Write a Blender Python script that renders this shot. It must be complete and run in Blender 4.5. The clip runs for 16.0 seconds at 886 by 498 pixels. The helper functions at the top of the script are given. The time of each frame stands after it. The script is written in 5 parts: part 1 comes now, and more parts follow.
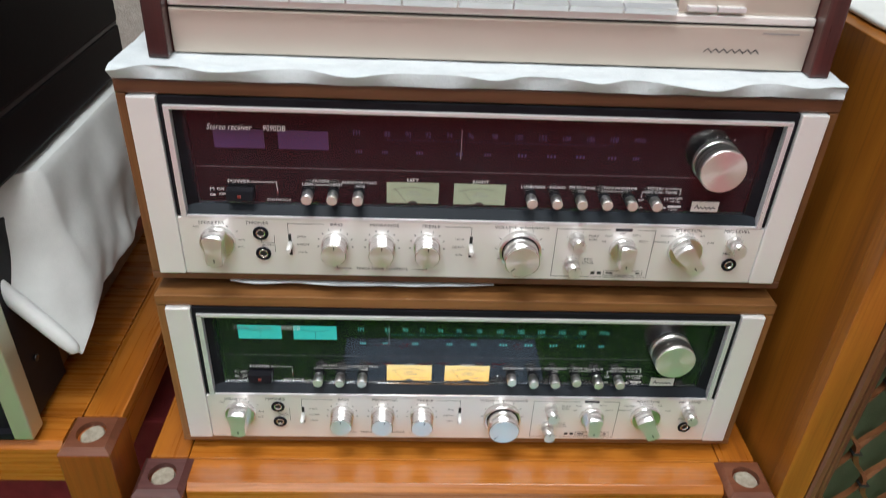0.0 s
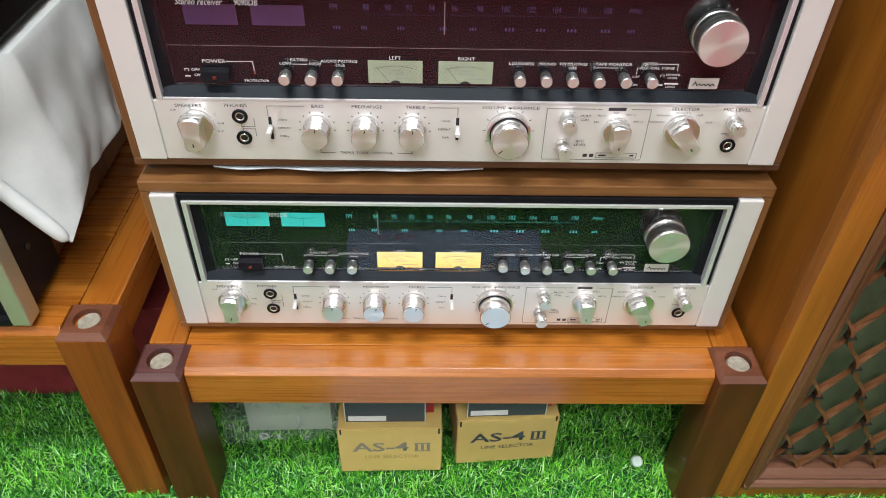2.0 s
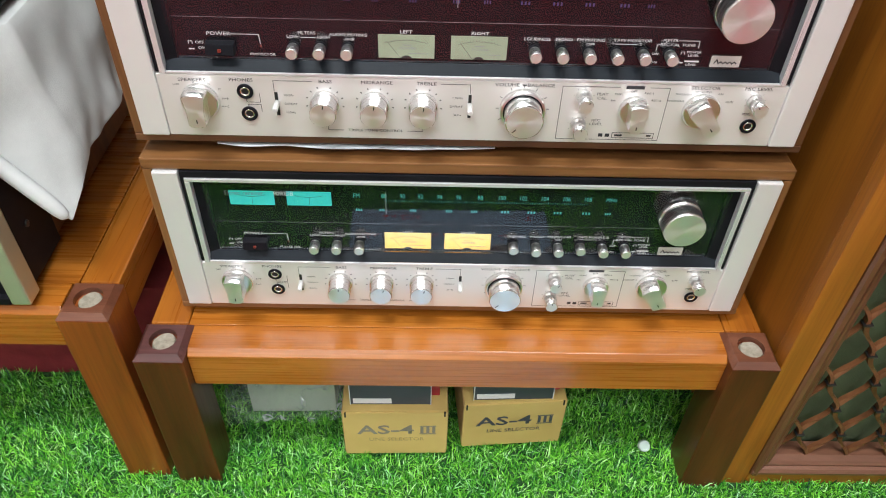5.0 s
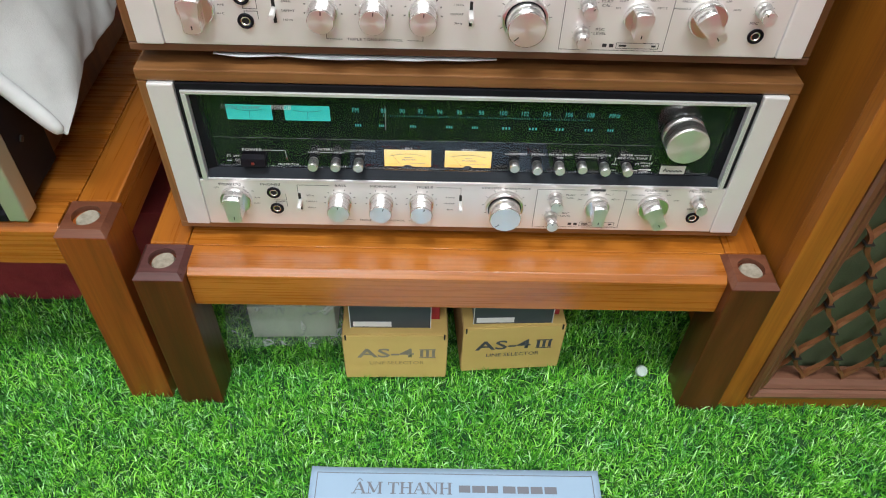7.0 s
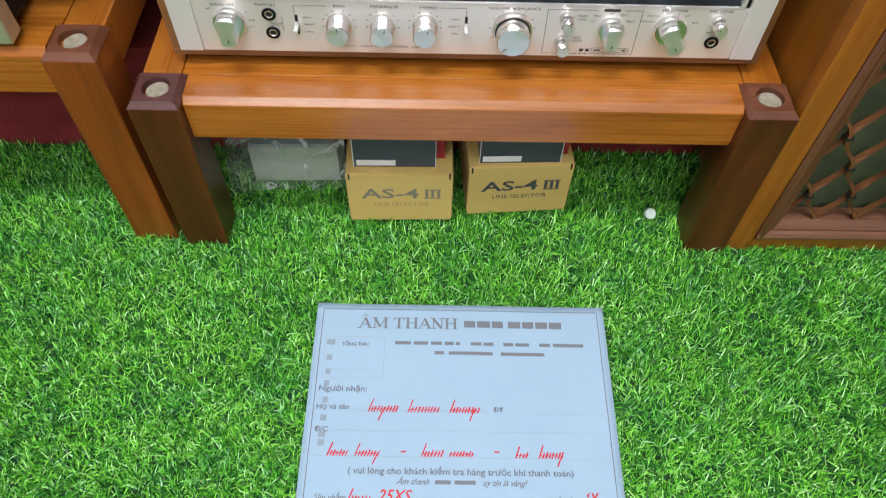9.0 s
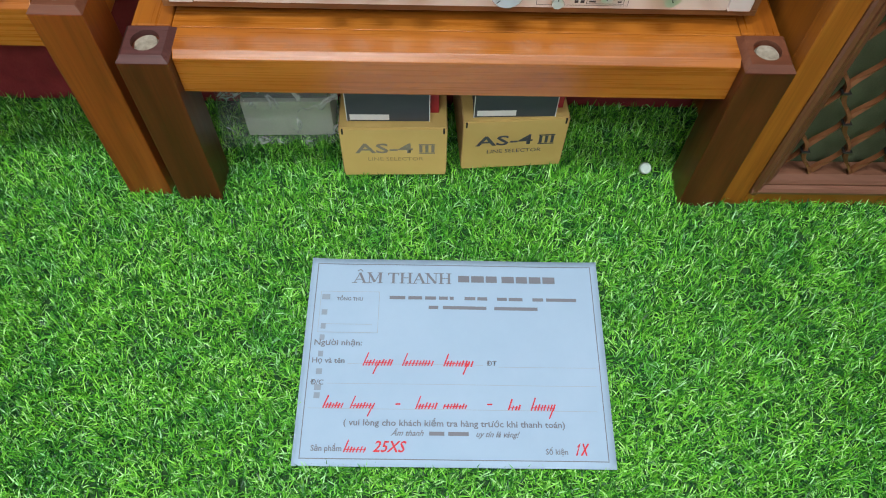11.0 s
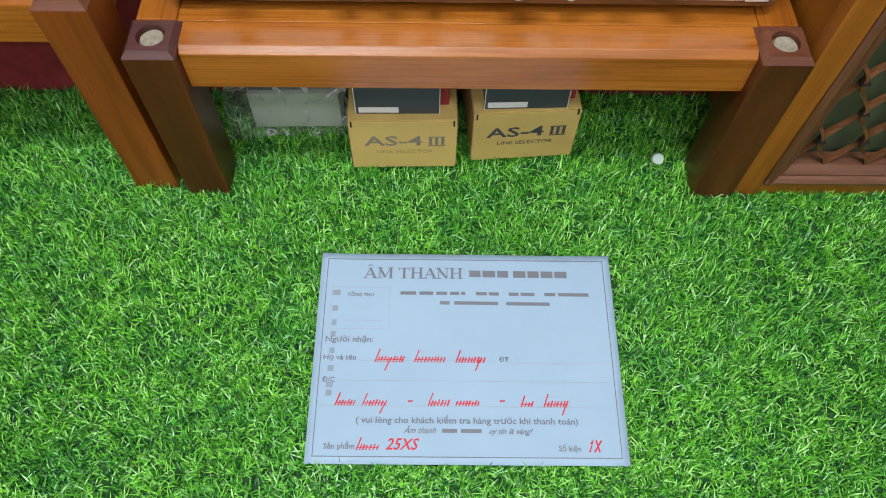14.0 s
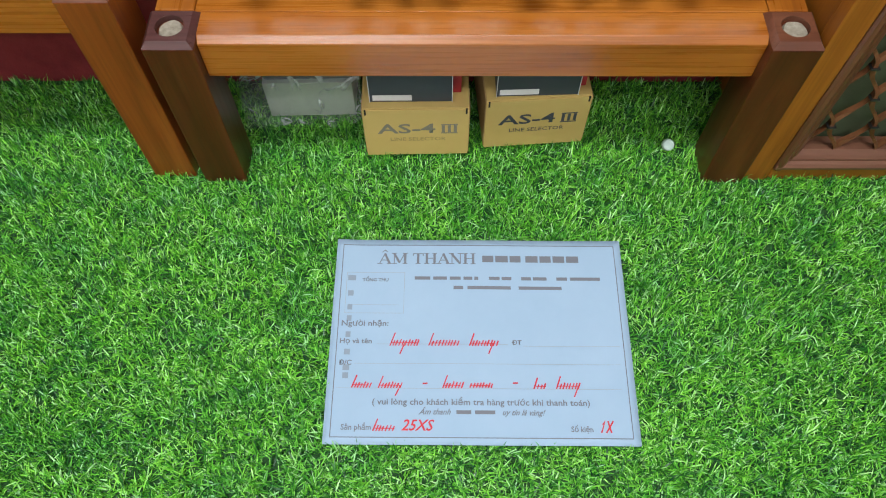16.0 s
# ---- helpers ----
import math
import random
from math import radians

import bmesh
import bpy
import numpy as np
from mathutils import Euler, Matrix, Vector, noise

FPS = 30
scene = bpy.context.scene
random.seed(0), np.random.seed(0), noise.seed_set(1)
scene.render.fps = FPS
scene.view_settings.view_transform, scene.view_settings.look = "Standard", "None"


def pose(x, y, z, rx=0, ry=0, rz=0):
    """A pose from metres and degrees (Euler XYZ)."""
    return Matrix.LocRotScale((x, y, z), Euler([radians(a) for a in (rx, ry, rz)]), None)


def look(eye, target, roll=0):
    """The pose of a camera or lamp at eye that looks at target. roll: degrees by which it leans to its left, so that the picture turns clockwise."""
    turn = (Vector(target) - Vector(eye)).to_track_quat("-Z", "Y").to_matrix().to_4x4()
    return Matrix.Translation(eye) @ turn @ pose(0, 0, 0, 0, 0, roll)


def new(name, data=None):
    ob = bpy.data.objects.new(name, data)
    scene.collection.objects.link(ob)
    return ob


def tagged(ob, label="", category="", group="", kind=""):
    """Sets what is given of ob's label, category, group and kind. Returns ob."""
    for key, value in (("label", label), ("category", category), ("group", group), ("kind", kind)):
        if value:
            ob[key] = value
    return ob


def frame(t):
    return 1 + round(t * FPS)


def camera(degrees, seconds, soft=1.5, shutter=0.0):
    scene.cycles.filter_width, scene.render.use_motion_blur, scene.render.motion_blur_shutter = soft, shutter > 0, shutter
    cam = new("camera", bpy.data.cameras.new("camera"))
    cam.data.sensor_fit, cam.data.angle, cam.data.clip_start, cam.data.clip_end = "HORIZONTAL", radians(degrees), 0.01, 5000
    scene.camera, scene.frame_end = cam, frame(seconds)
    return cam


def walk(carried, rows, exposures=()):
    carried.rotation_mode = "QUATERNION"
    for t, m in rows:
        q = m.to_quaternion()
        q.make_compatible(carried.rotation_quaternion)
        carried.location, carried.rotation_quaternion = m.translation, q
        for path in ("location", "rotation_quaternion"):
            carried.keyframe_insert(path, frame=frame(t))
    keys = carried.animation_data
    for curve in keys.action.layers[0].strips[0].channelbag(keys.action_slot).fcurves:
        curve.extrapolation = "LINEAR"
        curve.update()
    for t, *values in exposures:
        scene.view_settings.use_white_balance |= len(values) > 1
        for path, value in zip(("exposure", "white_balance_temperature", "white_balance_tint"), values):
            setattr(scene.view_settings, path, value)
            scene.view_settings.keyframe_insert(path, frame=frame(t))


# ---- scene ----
cam = camera(62.4, 16.0, soft=1.0, shutter=0.4)
PATH = [
    (0, (-0.053, -0.501, 0.754), (0.037, 1.18, -0.326), 2.8),
    (0.5, (-0.046, -0.512, 0.738), (0.023, 1.12, -0.416), 2.7),
    (1, (-0.044, -0.509, 0.741), (0.019, 1.058, -0.499), 2.5),
    (1.5, (-0.034, -0.507, 0.741), (0.017, 1.033, -0.534), 1.8),
    (2, (-0.026, -0.497, 0.737), (0.016, 1.02, -0.566), 1.5),
    (2.5, (-0.03, -0.495, 0.738), (0.011, 1.007, -0.583), 1.6),
    (3, (-0.03, -0.493, 0.736), (0.015, 1.002, -0.591), 1.9),
    (5.3, (-0.034, -0.484, 0.724), (0.008, 0.987, -0.63), 2.1),
    (5.5, (-0.032, -0.49, 0.719), (0.006, 0.973, -0.645), 2.0),
    (6, (-0.026, -0.5, 0.713), (0.015, 0.939, -0.675), 2.2),
    (6.5, (-0.032, -0.506, 0.71), (0.018, 0.911, -0.701), 2.4),
    (7, (-0.034, -0.502, 0.703), (0.013, 0.886, -0.736), 2.4),
    (7.5, (-0.028, -0.499, 0.706), (0.018, 0.845, -0.775), 2.4),
    (8, (-0.023, -0.513, 0.687), (0.015, 0.768, -0.848), 2.2),
    (8.5, (-0.026, -0.529, 0.664), (0.01, 0.686, -0.924), 2.2),
    (9, (-0.03, -0.528, 0.659), (0.0, 0.616, -0.981), 2.0),
    (9.2, (-0.036, -0.527, 0.665), (0.006, 0.583, -0.999), 2.5),
    (11.5, (-0.024, -0.526, 0.661), (0.009, 0.499, -1.057), 2.2),
    (12, (-0.03, -0.52, 0.663), (0.001, 0.485, -1.066), 2.1),
    (12.5, (-0.032, -0.513, 0.66), (-0.003, 0.479, -1.077), 1.9),
    (13, (-0.03, -0.506, 0.662), (-0.004, 0.476, -1.081), 1.7),
    (13.5, (-0.031, -0.505, 0.662), (-0.005, 0.473, -1.083), 1.7),
    (14, (-0.034, -0.506, 0.665), (-0.005, 0.472, -1.079), 1.8),
    (14.5, (-0.029, -0.51, 0.668), (-0.007, 0.469, -1.076), 1.5),
    (15, (-0.035, -0.516, 0.666), (-0.014, 0.463, -1.078), 1.3),
    (15.5, (-0.035, -0.516, 0.672), (-0.026, 0.452, -1.078), 0.6),
    (16, (-0.038, -0.517, 0.673), (-0.035, 0.44, -1.083), 0.2),
]
walk(cam, [(t, look(eye, target, roll)) for t, eye, target, roll in PATH],
     exposures=[(0, 0.0), (0.5, 0.08), (1.5, 0.2), (3, 0.31), (5.5, 0.27), (6.5, 0.12), (9, 0.08), (11.5, -0.05), (16, -0.04)])

# ---- world and lights ----
world = bpy.data.worlds.new("world")
scene.world = world
world.use_nodes = True
world.node_tree.nodes["Background"].inputs[0].default_value = (0.9, 0.95, 1.0, 1)
world.node_tree.nodes["Background"].inputs[1].default_value = 0.05


def area_lamp(name, x, y, z, sx, sy, power, colour):
    data = bpy.data.lights.new(name, "AREA")
    data.shape, data.size, data.size_y, data.energy, data.color = "RECTANGLE", sx, sy, power, colour
    lamp = new(name, data)
    lamp.matrix_world = pose(x, y, z)
    return lamp


CEILING = 2.7
area_lamp("panel_light", -0.35, -0.66, CEILING - 0.06, 1.2, 0.3, 50, (0.91, 0.975, 1.0))
area_lamp("panel_light", 0.6, -1.7, CEILING - 0.06, 1.2, 0.3, 22, (0.91, 0.975, 1.0))
area_lamp("panel_light", -0.7, -2.4, CEILING - 0.06, 1.2, 0.3, 22, (0.91, 0.975, 1.0))


# ---- materials ----
def material(name, colour=(0.8, 0.8, 0.8), rough=0.5, metal=0.0, coat=0.0, emit=None, strength=1.0):
    m = bpy.data.materials.new(name)
    m.use_nodes = True
    b = m.node_tree.nodes["Principled BSDF"]
    b.inputs["Base Color"].default_value = (*colour, 1)
    b.inputs["Roughness"].default_value = rough
    b.inputs["Metallic"].default_value = metal
    b.inputs["Coat Weight"].default_value = coat
    b.inputs["Coat Roughness"].default_value = 0.13
    if emit:
        b.inputs["Emission Color"].default_value = (*emit, 1)
        b.inputs["Emission Strength"].default_value = strength
    return m


def node(m, kind, **values):
    n = m.node_tree.nodes.new(kind)
    for key, value in values.items():
        if key in n.inputs:
            n.inputs[key].default_value = value
    return n


def join(m, a, out, b, to):
    m.node_tree.links.new(a.outputs[out], b.inputs[to])


def shader(m):
    return m.node_tree.nodes["Principled BSDF"]


def mapped(m, scale):
    co = node(m, "ShaderNodeTexCoord")
    mp = node(m, "ShaderNodeMapping")
    mp.inputs["Scale"].default_value = scale
    join(m, co, "Object", mp, "Vector")
    return mp


def ramp(m, stops):
    r = node(m, "ShaderNodeValToRGB")
    e = r.color_ramp.elements
    while len(e) < len(stops):
        e.new(0.5)
    for el, (p, c) in zip(e, stops):
        el.position, el.color = p, (*c, 1)
    return r


def bumped(m, source, out, strength, distance, chain=None):
    b = node(m, "ShaderNodeBump", Strength=strength, Distance=distance)
    join(m, source, out, b, "Height")
    if chain:
        join(m, chain, "Normal", b, "Normal")
    join(m, b, "Normal", shader(m), "Normal")
    return b


def wood(name, dark, mid, light, axis="x", rough=0.35, coat=0.3, size=1.0):
    """Varnished wood with its grain along an axis, streaks and pores at two scales."""
    m = material(name, mid, rough, coat=coat)
    long, wide = 3.0 / size, 34.0 / size
    scale = [wide] * 3
    scale["xyz".index(axis)] = long
    mp = mapped(m, scale)
    big = node(m, "ShaderNodeTexNoise", Scale=1.0, Detail=5.0, Roughness=0.6, Distortion=0.9)
    join(m, mp, "Vector", big, "Vector")
    fine = [300.0] * 3
    fine["xyz".index(axis)] = 7.0
    mf = mapped(m, fine)
    small = node(m, "ShaderNodeTexNoise", Scale=1.0, Detail=3.0, Roughness=0.6)
    join(m, mf, "Vector", small, "Vector")
    r = ramp(m, [(0.3, dark), (0.5, mid), (0.72, light)])
    join(m, big, "Fac", r, "Fac")
    pores = ramp(m, [(0.36, (0.55, 0.5, 0.46)), (0.52, (1, 1, 1))])
    join(m, small, "Fac", pores, "Fac")
    mix = node(m, "ShaderNodeMixRGB")
    mix.blend_type = "MULTIPLY"
    mix.inputs[0].default_value = 0.4
    join(m, r, "Color", mix, 1)
    join(m, pores, "Color", mix, 2)
    join(m, mix, "Color", shader(m), "Base Color")
    rr = node(m, "ShaderNodeMapRange")
    rr.inputs["To Min"].default_value, rr.inputs["To Max"].default_value = rough - 0.08, rough + 0.1
    join(m, small, "Fac", rr, "Value")
    join(m, rr, "Result", shader(m), "Roughness")
    bumped(m, small, "Fac", 0.12, 0.0004)
    return m


def brushed(name, colour, rough, metal, axis="x"):
    """Aluminium with fine brush lines along an axis."""
    m = material(name, colour, rough, metal)
    scale = [1800.0] * 3
    scale["xyz".index(axis)] = 12.0
    mp = mapped(m, scale)
    n = node(m, "ShaderNodeTexNoise", Scale=1.0, Detail=2.0)
    join(m, mp, "Vector", n, "Vector")
    rr = node(m, "ShaderNodeMapRange")
    rr.inputs["To Min"].default_value, rr.inputs["To Max"].default_value = rough - 0.1, rough + 0.12
    join(m, n, "Fac", rr, "Value")
    join(m, rr, "Result", shader(m), "Roughness")
    mb = mapped(m, (9, 9, 9))
    blot = node(m, "ShaderNodeTexNoise", Scale=1.0, Detail=4.0)
    join(m, mb, "Vector", blot, "Vector")
    r = ramp(m, [(0.3, tuple(c * 0.92 for c in colour)), (0.7, colour)])
    join(m, blot, "Fac", r, "Fac")
    join(m, r, "Color", shader(m), "Base Color")
    bumped(m, n, "Fac", 0.06, 0.0002)
    return m


def turned(name, colour, rough):
    """Lathe-turned aluminium: fine rings along y."""
    m = material(name, colour, rough, 1.0)
    mp = mapped(m, (4.0, 1600.0, 4.0))
    n = node(m, "ShaderNodeTexNoise", Scale=1.0, Detail=2.0)
    join(m, mp, "Vector", n, "Vector")
    rr = node(m, "ShaderNodeMapRange")
    rr.inputs["To Min"].default_value, rr.inputs["To Max"].default_value = rough - 0.06, rough + 0.08
    join(m, n, "Fac", rr, "Value")
    join(m, rr, "Result", shader(m), "Roughness")
    bumped(m, n, "Fac", 0.08, 0.0002)
    return m


def mottled(name, a, b, scale, rough, bump=0.2, depth=0.001, fine=0.0, metal=0.0):
    """A surface of two tones in soft patches with relief."""
    m = material(name, a, rough, metal)
    mp = mapped(m, (scale,) * 3)
    n = node(m, "ShaderNodeTexNoise", Scale=1.0, Detail=6.0, Roughness=0.65)
    join(m, mp, "Vector", n, "Vector")
    r = ramp(m, [(0.3, a), (0.7, b)])
    join(m, n, "Fac", r, "Fac")
    join(m, r, "Color", shader(m), "Base Color")
    first = bumped(m, n, "Fac", bump, depth)
    if fine:
        mf = mapped(m, (fine,) * 3)
        f = node(m, "ShaderNodeTexNoise", Scale=1.0, Detail=3.0)
        join(m, mf, "Vector", f, "Vector")
        bumped(m, f, "Fac", bump, depth * 0.5, first)
    return m


WALNUT = wood("walnut_case", (0.10, 0.04, 0.012), (0.20, 0.085, 0.026), (0.29, 0.13, 0.045), "x", 0.42, 0.15)
WALNUT_SIDE = wood("walnut_side", (0.10, 0.04, 0.012), (0.20, 0.085, 0.026), (0.29, 0.13, 0.045), "z", 0.42, 0.15)
WALNUT_DARK = wood("dark_walnut_case", (0.055, 0.021, 0.010), (0.115, 0.046, 0.021), (0.175, 0.078, 0.036), "x", 0.42, 0.15)
WALNUT_DARK_SIDE = wood("dark_walnut_side", (0.06, 0.023, 0.008), (0.13, 0.052, 0.017), (0.19, 0.082, 0.03), "z", 0.42, 0.15)
BENCH = wood("orange_varnish", (0.24, 0.064, 0.007), (0.385, 0.12, 0.0125), (0.49, 0.178, 0.025), "x", 0.27, 0.45, 1.6)
shader(BENCH).inputs["Coat Roughness"].default_value = 0.22
BENCH_DEEP = wood("orange_varnish_rails", (0.23, 0.062, 0.007), (0.36, 0.11, 0.0115), (0.45, 0.16, 0.022), "y", 0.28, 0.5, 1.6)
LEG = wood("dark_leg", (0.048, 0.010, 0.003), (0.086, 0.018, 0.0045), (0.13, 0.031, 0.008), "z", 0.38, 0.2)
LEG_PALE = wood("brown_leg", (0.15, 0.033, 0.005), (0.245, 0.057, 0.008), (0.32, 0.085, 0.013), "z", 0.36, 0.35)
CAP = wood("plum_end_grain", (0.06, 0.024, 0.022), (0.10, 0.04, 0.037), (0.14, 0.06, 0.055), "x", 0.3, 0.8)
CAP_RED = wood("red_end_grain", (0.09, 0.03, 0.016), (0.15, 0.052, 0.028), (0.2, 0.08, 0.045), "x", 0.32, 0.8)
OAK = wood("golden_edge", (0.22, 0.070, 0.0075), (0.345, 0.116, 0.0125), (0.43, 0.158, 0.021), "z", 0.35, 0.3)
OAK_LOW = wood("golden_edge_level", (0.22, 0.070, 0.0075), (0.345, 0.116, 0.0125), (0.43, 0.158, 0.021), "x", 0.35, 0.3)
SPEAKER_SIDE = wood("speaker_side", (0.18, 0.058, 0.0050), (0.285, 0.096, 0.0085), (0.36, 0.13, 0.0135), "z", 0.42, 0.25, 2.0)
# same moulding twice: level runs are coloured paler for the light they catch
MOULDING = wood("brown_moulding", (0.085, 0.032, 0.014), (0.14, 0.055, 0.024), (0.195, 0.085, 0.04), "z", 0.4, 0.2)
MOULDING_LOW_LIT = wood("brown_moulding_level_lit", (0.11, 0.045, 0.025), (0.175, 0.075, 0.044), (0.235, 0.11, 0.065), "x", 0.4, 0.2)
LATTICE = wood("lattice_wood", (0.088, 0.031, 0.011), (0.145, 0.053, 0.019), (0.195, 0.078, 0.031), "z", 0.45, 0.15)
ROSEWOOD = wood("rosewood", (0.018, 0.005, 0.005), (0.045, 0.011, 0.010), (0.08, 0.02, 0.018), "z", 0.3, 0.4)
ALU = brushed("satin_aluminium", (0.89, 0.87, 0.85), 0.40, 0.5)
ALU_TRIM = brushed("aluminium_trim", (0.88, 0.87, 0.86), 0.40, 0.42, "z")
ALU_EDGE = brushed("bright_aluminium_upright", (0.88, 0.88, 0.90), 0.3, 0.6, "z")
ALU_BRIGHT = brushed("bright_aluminium", (0.88, 0.88, 0.90), 0.3, 0.6)
CHAMPAGNE = brushed("champagne_aluminium", (0.58, 0.51, 0.44), 0.42, 0.55)
KNOB_SIDE = turned("turned_aluminium", (0.90, 0.89, 0.88), 0.27)
CHROME = material("polished_rim", (0.9, 0.89, 0.87), 0.12, 1.0)


def spun_metal():
    m = material("spun_aluminium", (0.92, 0.91, 0.90), 0.30, 0.82)
    shader(m).inputs["Anisotropic"].default_value = 0.85
    t = node(m, "ShaderNodeTangent")
    t.direction_type, t.axis = "RADIAL", "Y"
    join(m, t, "Tangent", shader(m), "Tangent")
    return m


KNOB_FACE = spun_metal()
BLACK = mottled("black_satin_plastic", (0.007, 0.007, 0.009), (0.012, 0.012, 0.015), 60, 0.32, 0.05, 0.0003)
shader(BLACK).inputs["Specular IOR Level"].default_value = 0.1
LEDGE = mottled("dark_ledge", (0.010, 0.013, 0.017), (0.014, 0.017, 0.022), 40, 0.38, 0.05, 0.0003)
DIAL = mottled("dial_black", (0.006, 0.006, 0.007), (0.01, 0.01, 0.012), 30, 0.5, 0.0)
shader(LEDGE).inputs["Specular IOR Level"].default_value = 0.08
shader(DIAL).inputs["Specular IOR Level"].default_value = 0.0
SLOT = material("slot_black", (0.008, 0.008, 0.008), 0.6)
PRINT = material("white_print", (0.75, 0.75, 0.75), 0.5)
INK = material("black_print", (0.03, 0.03, 0.035), 0.5)
GREY_PRINT = material("grey_print", (0.2, 0.2, 0.22), 0.5)
LED_RED = material("red_led", (0.16, 0.02, 0.012), 0.3)
BADGE = material("badge_silver", (0.8, 0.79, 0.77), 0.35, 0.3)
DIAL_LIT = material("dial_lit", (0.05, 0.25, 0.25), 0.5, emit=(0.05, 0.55, 0.5), strength=0.42)
DIAL_OFF = material("dial_unlit", (0.028, 0.026, 0.12), 0.5)
METER_TEAL = material("tuning_meter_lit", (0.05, 0.3, 0.3), 0.5, emit=(0.0, 0.48, 0.40), strength=0.62)
METER_PURPLE = mottled("tuning_meter_unlit", (0.042, 0.016, 0.066), (0.05, 0.02, 0.078), 60, 0.5, 0.0)
METER_PALE = mottled("power_meter_unlit", (0.235, 0.265, 0.18), (0.28, 0.315, 0.22), 50, 0.5, 0.0)
# one foam in two tones: the roll's brighter light is put into its colour
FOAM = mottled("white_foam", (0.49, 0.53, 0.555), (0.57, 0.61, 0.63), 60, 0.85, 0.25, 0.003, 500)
FOAM_LIT = mottled("white_foam_lit", (0.74, 0.77, 0.78), (0.80, 0.83, 0.83), 60, 0.85, 0.1, 0.002, 500)
CLOTH = mottled("white_cloth", (0.62, 0.64, 0.63), (0.72, 0.74, 0.73), 22, 0.9, 0.12, 0.003, 900)
PLASTER = mottled("grey_plaster", (0.34, 0.32, 0.28), (0.46, 0.44, 0.39), 60, 0.9, 0.6, 0.004, 300)
WHITE_WALL = mottled("white_wall", (0.56, 0.55, 0.53), (0.62, 0.61, 0.59), 4, 0.8, 0.1, 0.002, 200)
CARPET = mottled("red_carpet", (0.20, 0.018, 0.022), (0.29, 0.032, 0.036), 35, 0.95, 0.6, 0.003, 900)
TURF_BASE = mottled("turf_backing", (0.012, 0.06, 0.012), (0.022, 0.09, 0.018), 120, 0.9, 0.8, 0.004, 600)
KRAFT = mottled("kraft_card", (0.64, 0.455, 0.145), (0.70, 0.51, 0.18), 14, 0.62, 0.15, 0.0006, 400)
KRAFT_EDGE = mottled("kraft_edge", (0.42, 0.26, 0.09), (0.56, 0.38, 0.17), 300, 0.8, 0.3, 0.0006)
GREY_CARD = mottled("grey_card", (0.045, 0.055, 0.068), (0.06, 0.07, 0.085), 30, 0.45, 0.05, 0.0003)
RED_CARD = mottled("red_card", (0.32, 0.012, 0.02), (0.38, 0.02, 0.03), 30, 0.5, 0.05, 0.0003)
LABEL_WHITE = material("white_label", (0.8, 0.8, 0.8), 0.5)
PAPER = mottled("printed_paper", (0.315, 0.450, 0.60), (0.345, 0.480, 0.63), 12, 0.7, 0.06, 0.001)
RED_INK = material("red_ink", (0.62, 0.02, 0.035), 0.5)
PAPER_INK = material("paper_ink", (0.17, 0.18, 0.21), 0.6)
PAPER_FAINT = material("faint_paper_ink", (0.34, 0.38, 0.42), 0.6)
PLUG = mottled("chalky_plug", (0.20, 0.165, 0.12), (0.38, 0.34, 0.27), 160, 0.7, 0.5, 0.0008)
SPEAKER_CLOTH = mottled("olive_grille_cloth", (0.055, 0.078, 0.036), (0.078, 0.104, 0.052), 500, 0.9, 0.6, 0.0008)
CLIP = material("dark_metal_clip", (0.09, 0.09, 0.09), 0.35, 0.9)
BLACK_BOX = mottled("black_vinyl", (0.003, 0.0025, 0.003), (0.006, 0.005, 0.006), 200, 0.5, 0.2, 0.0004)
shader(BLACK_BOX).inputs["Specular IOR Level"].default_value = 0.15
SEAM = material("worn_seam", (0.05, 0.045, 0.05), 0.35)
BEZEL = brushed("olive_bezel", (0.62, 0.64, 0.50), 0.34, 0.7, "z")
STEEL_BOX = mottled("grey_metal_box", (0.52, 0.57, 0.48), (0.60, 0.65, 0.56), 18, 0.45, 0.05, 0.0004, metal=0.2)
CAP_CLEAR = material("milky_plastic", (0.42, 0.52, 0.46), 0.3)
LAMP_GLOW = material("light_panel_diffuser", (0.9, 0.9, 0.9), 0.5, emit=(1.0, 0.97, 0.94), strength=6.0)


def meter_yellow():
    """A lit power meter: warm bulbs below, paler above."""
    m = material("power_meter_lit", (0.5, 0.4, 0.15), 0.5)
    mp = mapped(m, (1, 1, 1))
    sep = node(m, "ShaderNodeSeparateXYZ")
    join(m, mp, "Vector", sep, "Vector")
    mr = node(m, "ShaderNodeMapRange")
    mr.inputs["From Min"].default_value, mr.inputs["From Max"].default_value = -0.009, 0.009
    join(m, sep, "Z", mr, "Value")
    r = ramp(m, [(0.0, (1.0, 0.42, 0.03)), (0.45, (0.95, 0.52, 0.10)), (1.0, (0.72, 0.52, 0.22))])
    join(m, mr, "Result", r, "Fac")
    join(m, r, "Color", shader(m), "Emission Color")
    shader(m).inputs["Emission Strength"].default_value = 0.72
    return m


METER_YELLOW = meter_yellow()


def glass(name, tint, rough=0.0):
    m = bpy.data.materials.new(name)
    m.use_nodes = True
    b = shader(m)
    b.inputs["Base Color"].default_value = (*tint, 1)
    b.inputs["Roughness"].default_value = rough
    b.inputs["Transmission Weight"].default_value = 1.0
    b.inputs["IOR"].default_value = 1.42
    return m


PANE = glass("dial_glass", (0.95, 0.95, 0.95))


